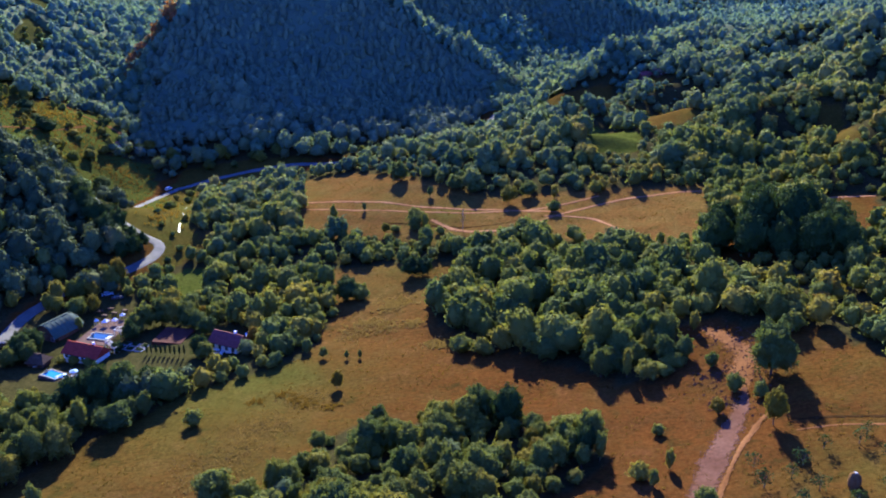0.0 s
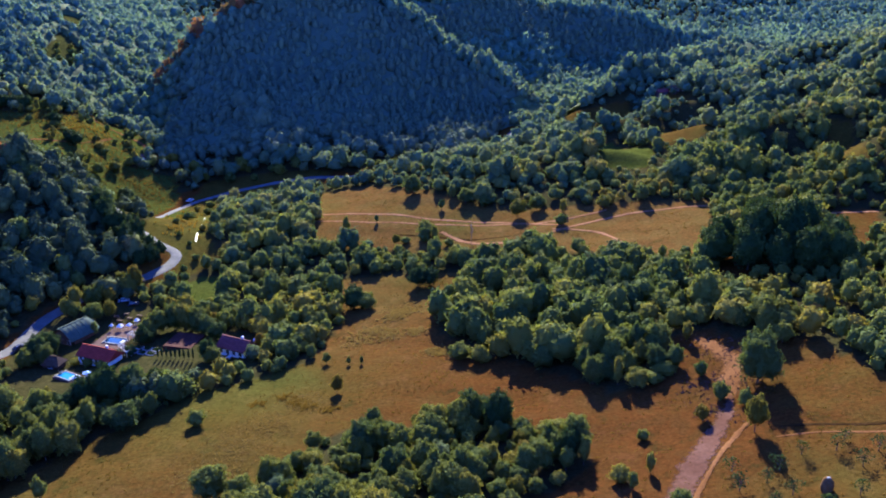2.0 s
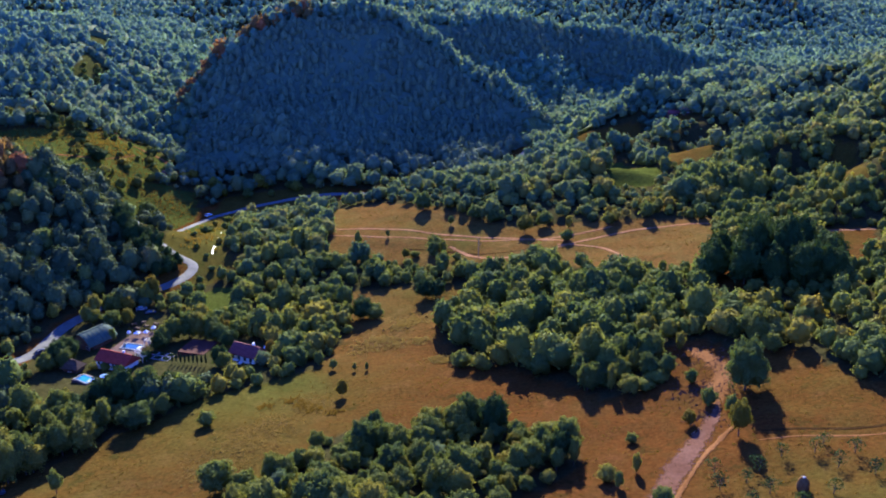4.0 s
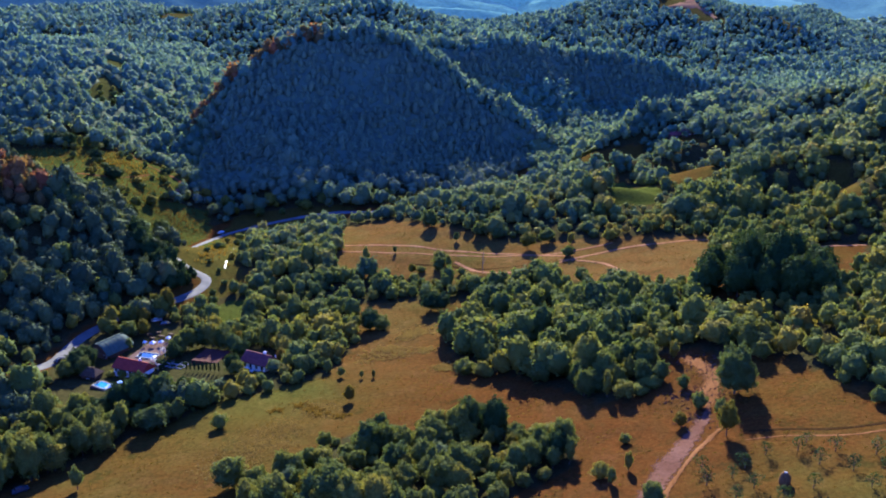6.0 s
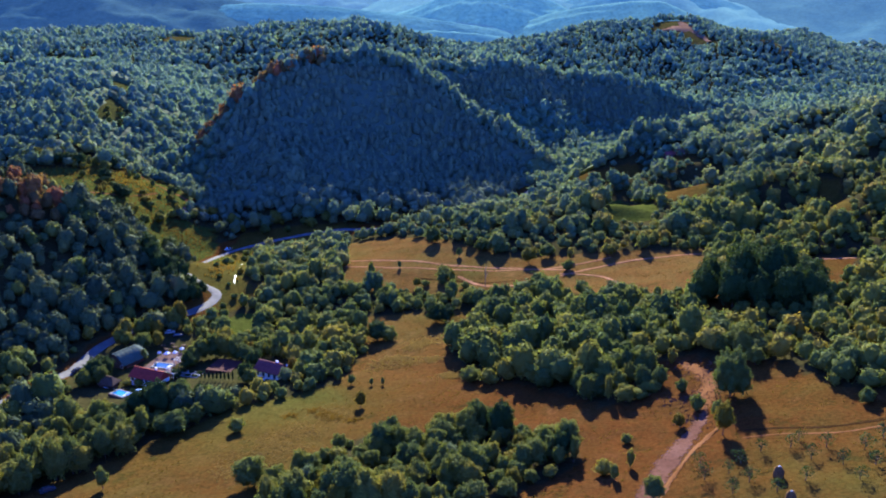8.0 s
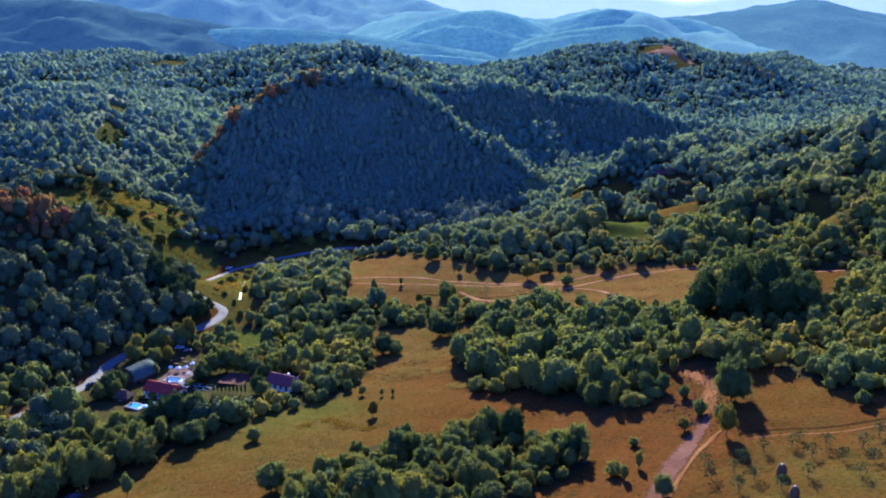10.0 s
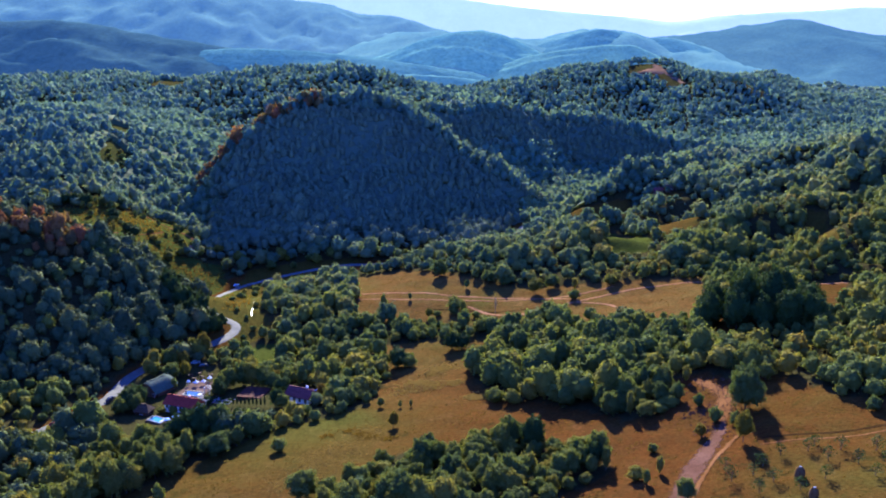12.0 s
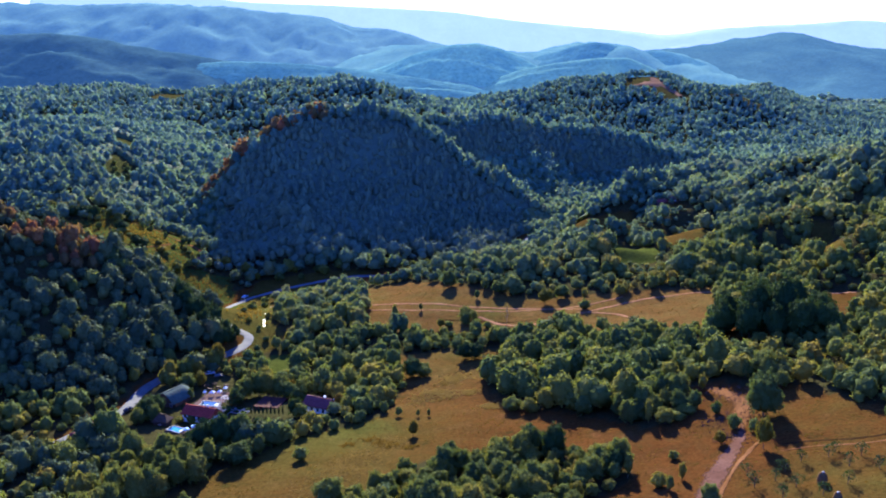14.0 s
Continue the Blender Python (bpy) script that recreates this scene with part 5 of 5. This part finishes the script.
def car(x, y, turn, paint, label, z=None):
    ob = new("car")
    ob.matrix_basis = pose(x, y, (float(ground(x, y)) + 0.16) if z is None else z, 0, 0, turn)
    tagged(ob, label, "car", "parked cars")
    body = part("body", boxes("body", paint, (0, 0, 0.3, 4.3, 1.75, 0.55, 0.96)), ob)
    part("cabin", boxes("cabin", window_glass, (-0.25, 0, 0.83, 2.5, 1.55, 0.5, 0.8)), ob, "dark tinted windows")
    part("roof", boxes("roof", paint, (-0.25, 0, 1.33, 1.95, 1.24, 0.06, 0.94)), ob)
    part("bumper", boxes("bumper", rubber, (0, 0, 0.32, 4.42, 1.6, 0.2)), body)
    for s in (-1, 1):
        part("headlight", boxes("headlight", white_timber, (2.12, s * 0.6, 0.6, 0.08, 0.35, 0.14)), body)
    w = np.linspace(0, 2 * math.pi, 12, endpoint=False)
    tv = [(0.32 * math.cos(k), h, 0.32 + 0.32 * math.sin(k)) for h in (-0.11, 0.11) for k in w]
    tyre = bpy.data.meshes.new("wheel")
    tyre.from_pydata(tv, [], [tuple(range(12)), tuple(range(23, 11, -1))] + [(i, i + 12, (i + 1) % 12 + 12, (i + 1) % 12) for i in range(12)])
    tyre.materials.append(rubber)
    for i in (-1.3, 1.35):
        for j in (-0.78, 0.78):
            part("wheel", tyre, ob).location = (i, j, 0)
    return ob


car(-140.5, 321, 70, car_dark, "dark parked car on the road verge")
car(-126.5, 522, 62, car_white, "white van-like car driving on the valley road")
car(-112, 358, 20, car_dark, "dark car parked under yard trees")
car(-116, 360.5, 20, car_grey, "silver car parked under yard trees")
car(-67.5, 303.0, -20, car_white, "white car parked beside the small house")
car(-58.5, 316.5, 10, car_white, "white car parked among bushes")
car(-112, 221.5, 40, car_dark, "dark car parked at the field's edge")


for key, x, y, tall, wide in [
    ("shady", -131.5, 314, 9.5, 9), ("shady", -128.5, 318, 9, 8), ("broad", -128, 311, 8, 7.5), ("broad", -133, 308, 7, 7.5), ("bush", -137, 301, 3, 5),
    ("slim", -131, 352, 10, 9), ("broad", -124, 358, 8, 8), ("gold", -120, 357, 7.5, 7.5), ("broad", -116, 366, 9, 8.5), ("slim", -118.5, 333, 5.5, 4.5), ("bush", -113, 308.5, 3, 5), ("bush", -108, 305.5, 2.8, 4.5), ("bush", -118, 310, 2.6, 4),
]:
    plant(key, x, y, tall, wide, group="trees in the yard")
for key, x, y, tall, wide in [("slim", -133, 346, 8, 6), ("broad", -130, 346, 7.5, 7), ("broad", -127, 356, 8, 7), ("broad", -122, 363, 7, 7), ("slim", -119, 370, 8, 6), ("gold", -114, 370, 11, 8), ("gold", -118, 367, 9.5, 7), ("bush", -133, 329, 3, 4)]:
    plant(key, x, y, tall, wide, group="trees by the road")
for key, x, y, tall, wide in [
    ("shady", -98.5, 322, 7.5, 7), ("broad", -98.5, 328, 8, 8), ("broad", -96, 333, 10, 8.5), ("broad", -91.5, 335.5, 11, 9), ("broad", -87.0, 334.5, 11, 9), ("broad", -82.0, 331.5, 10, 8.5), ("broad", -77.5, 328, 7, 8), ("shady", -73.5, 321, 6.5, 7), ("shady", -73, 303, 8, 6.5), ("shady", -101, 314, 3.5, 5), ("broad", -122, 344, 8, 8), ("gold", -117, 347, 7, 7),
    ("shady", -107, 267, 9, 9), ("shady", -101, 271, 12, 10), ("shady", -95, 272, 13, 11), ("broad", -89, 274, 12, 10), ("shady", -83, 276, 9.5, 9), ("broad", -78, 279, 7, 7), ("bush", -104, 298, 3, 4.5), ("bush", -98, 300, 2.5, 4), ("shady", -108, 286, 4.5, 6), ("bush", -101, 285, 4, 6), ("pale", -58, 300, 5, 7), ("broad", -71, 300, 6, 6.5), ("gold", -57, 308, 6, 6),
]:
    plant(key, x, y, tall, wide, group="hedge round the court")
for k in range(16):
    plant("slim", -100 + k * 2.5, 355.5 - k * 2.0, 5.5 + 0.6 * (k % 3), 5.0, "slender dark tree in a straight hedge row", "hedge row")


# ---- things on the fields ----
def haystack(x, y, size):
    ob = standing("haystack", "tall weathered haystack round a pole", "haystack", x, y, 0, 0.1, "haystacks in the orchard")
    ob.scale = (size, size, 1.06 * size)
    rng = np.random.default_rng(4)
    v, nu = [], 20
    profile = ((1.35, 0.0), (1.6, 0.6), (1.65, 1.5), (1.55, 2.4), (1.25, 3.15), (0.85, 3.65), (0.4, 3.9), (0.1, 3.95))
    for r, z in profile:
        for w in np.linspace(0, 2 * math.pi, nu, endpoint=False):
            k = r * (1 + 0.06 * rng.standard_normal())
            v.append((k * math.cos(w), k * math.sin(w), z + 0.05 * rng.standard_normal()))
    f = [(a * nu + i, a * nu + (i + 1) % nu, (a + 1) * nu + (i + 1) % nu, (a + 1) * nu + i) for a in range(len(profile) - 1) for i in range(nu)]
    part("stack", mesh_of("stack", v, f, straw, True), ob)
    part("pole", boxes("pole", bark, (0, 0, 3.8, 0.1, 0.1, 0.6)), ob)
    part("cap", boxes("cap", white_timber, (0.05, 0, 3.78, 0.95, 0.8, 0.22, 0.7)), ob, "pale cover on the top")


haystack(75.3, 184.2, 0.78)
haystack(74.0, 172.5, 0.72)


def tufts(name, label, spots, count, height, spread, material, seed):
    """Patches of dead stalks, past counting."""
    rng = np.random.default_rng(seed)
    spots = np.array(spots, float)
    c = spots[rng.integers(0, len(spots), count)]
    at = c[:, :2] + rng.standard_normal((count, 2)) * spread * c[:, 2:3]
    base = np.c_[at, ground(*at.T) - 0.05]
    n = 9
    off = rng.standard_normal((count, n, 3)) * [0.28, 0.28, 0]
    w = rng.uniform(0, 2 * math.pi, (count, n, 1))
    side = np.concatenate([np.cos(w), np.sin(w), 0 * w], -1) * 0.10
    tip = rng.standard_normal((count, n, 3)) * [0.22, 0.22, 0.12] * height + [0, 0, height]
    p = base[:, None] + off
    v = np.stack([p - side, p + side, p + tip + side * 0.4, p + tip - side * 0.4], 2).reshape(-1, 3)
    return tagged(new(name, mesh_of(name, v, np.arange(len(v)).reshape(-1, 4), material)), label, "dry weeds", kind="stuff")


def stones(name, label, spots, count, seed):
    """Scattered stones half sunk in the ground, past counting."""
    rng = np.random.default_rng(seed)
    spots = np.array(spots, float)
    c = spots[rng.integers(0, len(spots), count)]
    at = c[:, :2] + rng.standard_normal((count, 2)) * c[:, 2:3]
    size = rng.uniform(0.12, 0.42, count)[:, None, None] * rng.uniform(0.7, 1.3, (count, 6, 1))
    knobs = np.array([(1, 0, 0), (0, 1, 0), (-1, 0, 0), (0, -1, 0), (0, 0, 0.7), (0, 0, -0.5)], float)
    v = (np.c_[at, ground(*at.T) + 0.04][:, None] + knobs * size).reshape(-1, 3)
    f = np.array([(0, 1, 4), (1, 2, 4), (2, 3, 4), (3, 0, 4), (1, 0, 5), (2, 1, 5), (3, 2, 5), (0, 3, 5)])
    f = (f[None] + 6 * np.arange(count)[:, None, None]).reshape(-1, 3)
    return tagged(new(name, mesh_of(name, v, f, fieldstone)), label, "stones", kind="stuff")


stones("field_stones", "pinkish stones strewn over the worn head of the track", [(71, 262, 4), (76, 250, 5), (70, 244, 5), (79, 256, 4), (74, 236, 4), (66, 240, 3), (66, 226, 3)], 650, 6)
tufts("dry_weeds", "patches of pale dead weeds on the field", [(-20, 317, 1.6), (-24, 311, 2.4), (-14, 313, 1.8), (-10, 334, 1.8), (-14, 329, 1.4), (2, 293, 1.2), (-1, 294, 1.0), (-6, 312, 1.0)], 900, 0.55, 1.5, reeds, 1)
tufts("brown_weeds", "brownish dead weeds on the lower field", [(-54, 232, 3.0), (-50, 240, 2.6), (-56, 222, 2.2), (-46, 246, 2.0), (-38, 262, 1.6)], 1100, 0.3, 2.0, reeds, 2)
tufts("green_weeds", "tall yellow-green weeds in a damp hollow", [(-51, 264, 1.0), (-44, 266, 1.3), (-40, 262, 1.0), (-37, 259, 1.2), (-30, 256, 1.2)], 130, 0.6, 1.2, grass_blades, 3)


tufts("meadow_weeds", "rough green weeds and brambles on the hillside meadow", [(-196, 575, 4), (-205, 566, 4), (-215, 578, 5), (-188, 545, 4), (-183, 530, 4), (-200, 590, 4), (-226, 574, 5), (-238, 583, 5), (-250, 580, 5), (-178, 572, 4), (-190, 585, 4), (-210, 590, 4), (-118, 470, 3), (-122, 490, 3), (-112, 440, 2.5), (-132, 478, 3), (-138, 470, 2.5), (-110, 425, 2)], 420, 1.2, 2.2, leaf_gold, 13)
tufts("meadow_grass", "rough yellow-green grass on the terraced meadow", [(-196, 575, 5), (-205, 560, 6), (-220, 578, 6), (-188, 548, 5), (-183, 534, 5), (-200, 592, 5), (-230, 580, 6), (-245, 586, 6), (-178, 572, 5), (-210, 600, 5), (-262, 590, 6), (-160, 535, 5), (-150, 525, 5), (-150, 545, 5), (-170, 545, 4)], 2600, 0.5, 2.4, grass_blades, 14)


def dry_grass(name, label, poly, count, material, seed):
    """Tussocks of dry grass strewn over a field, past counting."""
    rng = np.random.default_rng(seed)
    p = np.array(poly, float)
    x, y = rng.uniform(p[:, 0].min(), p[:, 0].max(), count), rng.uniform(max(165, p[:, 1].min()), p[:, 1].max(), count)
    keep = inside(x, y, poly) & (wooded(x, y) == 0) & (np.sin(x * 0.16 + 2 * np.sin(y * 0.1)) * np.sin(y * 0.19) + rng.uniform(-0.8, 0.8, count) > 0.1)
    at = np.stack([x, y], -1)[keep]
    base = np.c_[at, ground(*at.T) - 0.03]
    n = 5
    k = len(at)
    w = rng.uniform(0, 2 * math.pi, (k, n, 1))
    side = np.concatenate([np.cos(w), np.sin(w), 0 * w], -1) * 0.11
    q = base[:, None] + rng.standard_normal((k, n, 3)) * [0.22, 0.22, 0]
    tip = rng.standard_normal((k, n, 3)) * [0.12, 0.12, 0.06] + [0, 0, 0.26]
    v = np.stack([q - side, q + side, q + tip + side * 0.5, q + tip - side * 0.5], 2).reshape(-1, 3)
    return tagged(new(name, mesh_of(name, v, np.arange(len(v)).reshape(-1, 4), material)), label, "grass", kind="stuff")


dry_grass("field_grass", "tussocks of dry orange-brown grass on the field", FIELD, 15000, grass_blades, 5)
dry_grass("upper_field_grass", "tussocks of dry grass on the upper field", UPPER_FIELD, 5000, grass_blades, 6)

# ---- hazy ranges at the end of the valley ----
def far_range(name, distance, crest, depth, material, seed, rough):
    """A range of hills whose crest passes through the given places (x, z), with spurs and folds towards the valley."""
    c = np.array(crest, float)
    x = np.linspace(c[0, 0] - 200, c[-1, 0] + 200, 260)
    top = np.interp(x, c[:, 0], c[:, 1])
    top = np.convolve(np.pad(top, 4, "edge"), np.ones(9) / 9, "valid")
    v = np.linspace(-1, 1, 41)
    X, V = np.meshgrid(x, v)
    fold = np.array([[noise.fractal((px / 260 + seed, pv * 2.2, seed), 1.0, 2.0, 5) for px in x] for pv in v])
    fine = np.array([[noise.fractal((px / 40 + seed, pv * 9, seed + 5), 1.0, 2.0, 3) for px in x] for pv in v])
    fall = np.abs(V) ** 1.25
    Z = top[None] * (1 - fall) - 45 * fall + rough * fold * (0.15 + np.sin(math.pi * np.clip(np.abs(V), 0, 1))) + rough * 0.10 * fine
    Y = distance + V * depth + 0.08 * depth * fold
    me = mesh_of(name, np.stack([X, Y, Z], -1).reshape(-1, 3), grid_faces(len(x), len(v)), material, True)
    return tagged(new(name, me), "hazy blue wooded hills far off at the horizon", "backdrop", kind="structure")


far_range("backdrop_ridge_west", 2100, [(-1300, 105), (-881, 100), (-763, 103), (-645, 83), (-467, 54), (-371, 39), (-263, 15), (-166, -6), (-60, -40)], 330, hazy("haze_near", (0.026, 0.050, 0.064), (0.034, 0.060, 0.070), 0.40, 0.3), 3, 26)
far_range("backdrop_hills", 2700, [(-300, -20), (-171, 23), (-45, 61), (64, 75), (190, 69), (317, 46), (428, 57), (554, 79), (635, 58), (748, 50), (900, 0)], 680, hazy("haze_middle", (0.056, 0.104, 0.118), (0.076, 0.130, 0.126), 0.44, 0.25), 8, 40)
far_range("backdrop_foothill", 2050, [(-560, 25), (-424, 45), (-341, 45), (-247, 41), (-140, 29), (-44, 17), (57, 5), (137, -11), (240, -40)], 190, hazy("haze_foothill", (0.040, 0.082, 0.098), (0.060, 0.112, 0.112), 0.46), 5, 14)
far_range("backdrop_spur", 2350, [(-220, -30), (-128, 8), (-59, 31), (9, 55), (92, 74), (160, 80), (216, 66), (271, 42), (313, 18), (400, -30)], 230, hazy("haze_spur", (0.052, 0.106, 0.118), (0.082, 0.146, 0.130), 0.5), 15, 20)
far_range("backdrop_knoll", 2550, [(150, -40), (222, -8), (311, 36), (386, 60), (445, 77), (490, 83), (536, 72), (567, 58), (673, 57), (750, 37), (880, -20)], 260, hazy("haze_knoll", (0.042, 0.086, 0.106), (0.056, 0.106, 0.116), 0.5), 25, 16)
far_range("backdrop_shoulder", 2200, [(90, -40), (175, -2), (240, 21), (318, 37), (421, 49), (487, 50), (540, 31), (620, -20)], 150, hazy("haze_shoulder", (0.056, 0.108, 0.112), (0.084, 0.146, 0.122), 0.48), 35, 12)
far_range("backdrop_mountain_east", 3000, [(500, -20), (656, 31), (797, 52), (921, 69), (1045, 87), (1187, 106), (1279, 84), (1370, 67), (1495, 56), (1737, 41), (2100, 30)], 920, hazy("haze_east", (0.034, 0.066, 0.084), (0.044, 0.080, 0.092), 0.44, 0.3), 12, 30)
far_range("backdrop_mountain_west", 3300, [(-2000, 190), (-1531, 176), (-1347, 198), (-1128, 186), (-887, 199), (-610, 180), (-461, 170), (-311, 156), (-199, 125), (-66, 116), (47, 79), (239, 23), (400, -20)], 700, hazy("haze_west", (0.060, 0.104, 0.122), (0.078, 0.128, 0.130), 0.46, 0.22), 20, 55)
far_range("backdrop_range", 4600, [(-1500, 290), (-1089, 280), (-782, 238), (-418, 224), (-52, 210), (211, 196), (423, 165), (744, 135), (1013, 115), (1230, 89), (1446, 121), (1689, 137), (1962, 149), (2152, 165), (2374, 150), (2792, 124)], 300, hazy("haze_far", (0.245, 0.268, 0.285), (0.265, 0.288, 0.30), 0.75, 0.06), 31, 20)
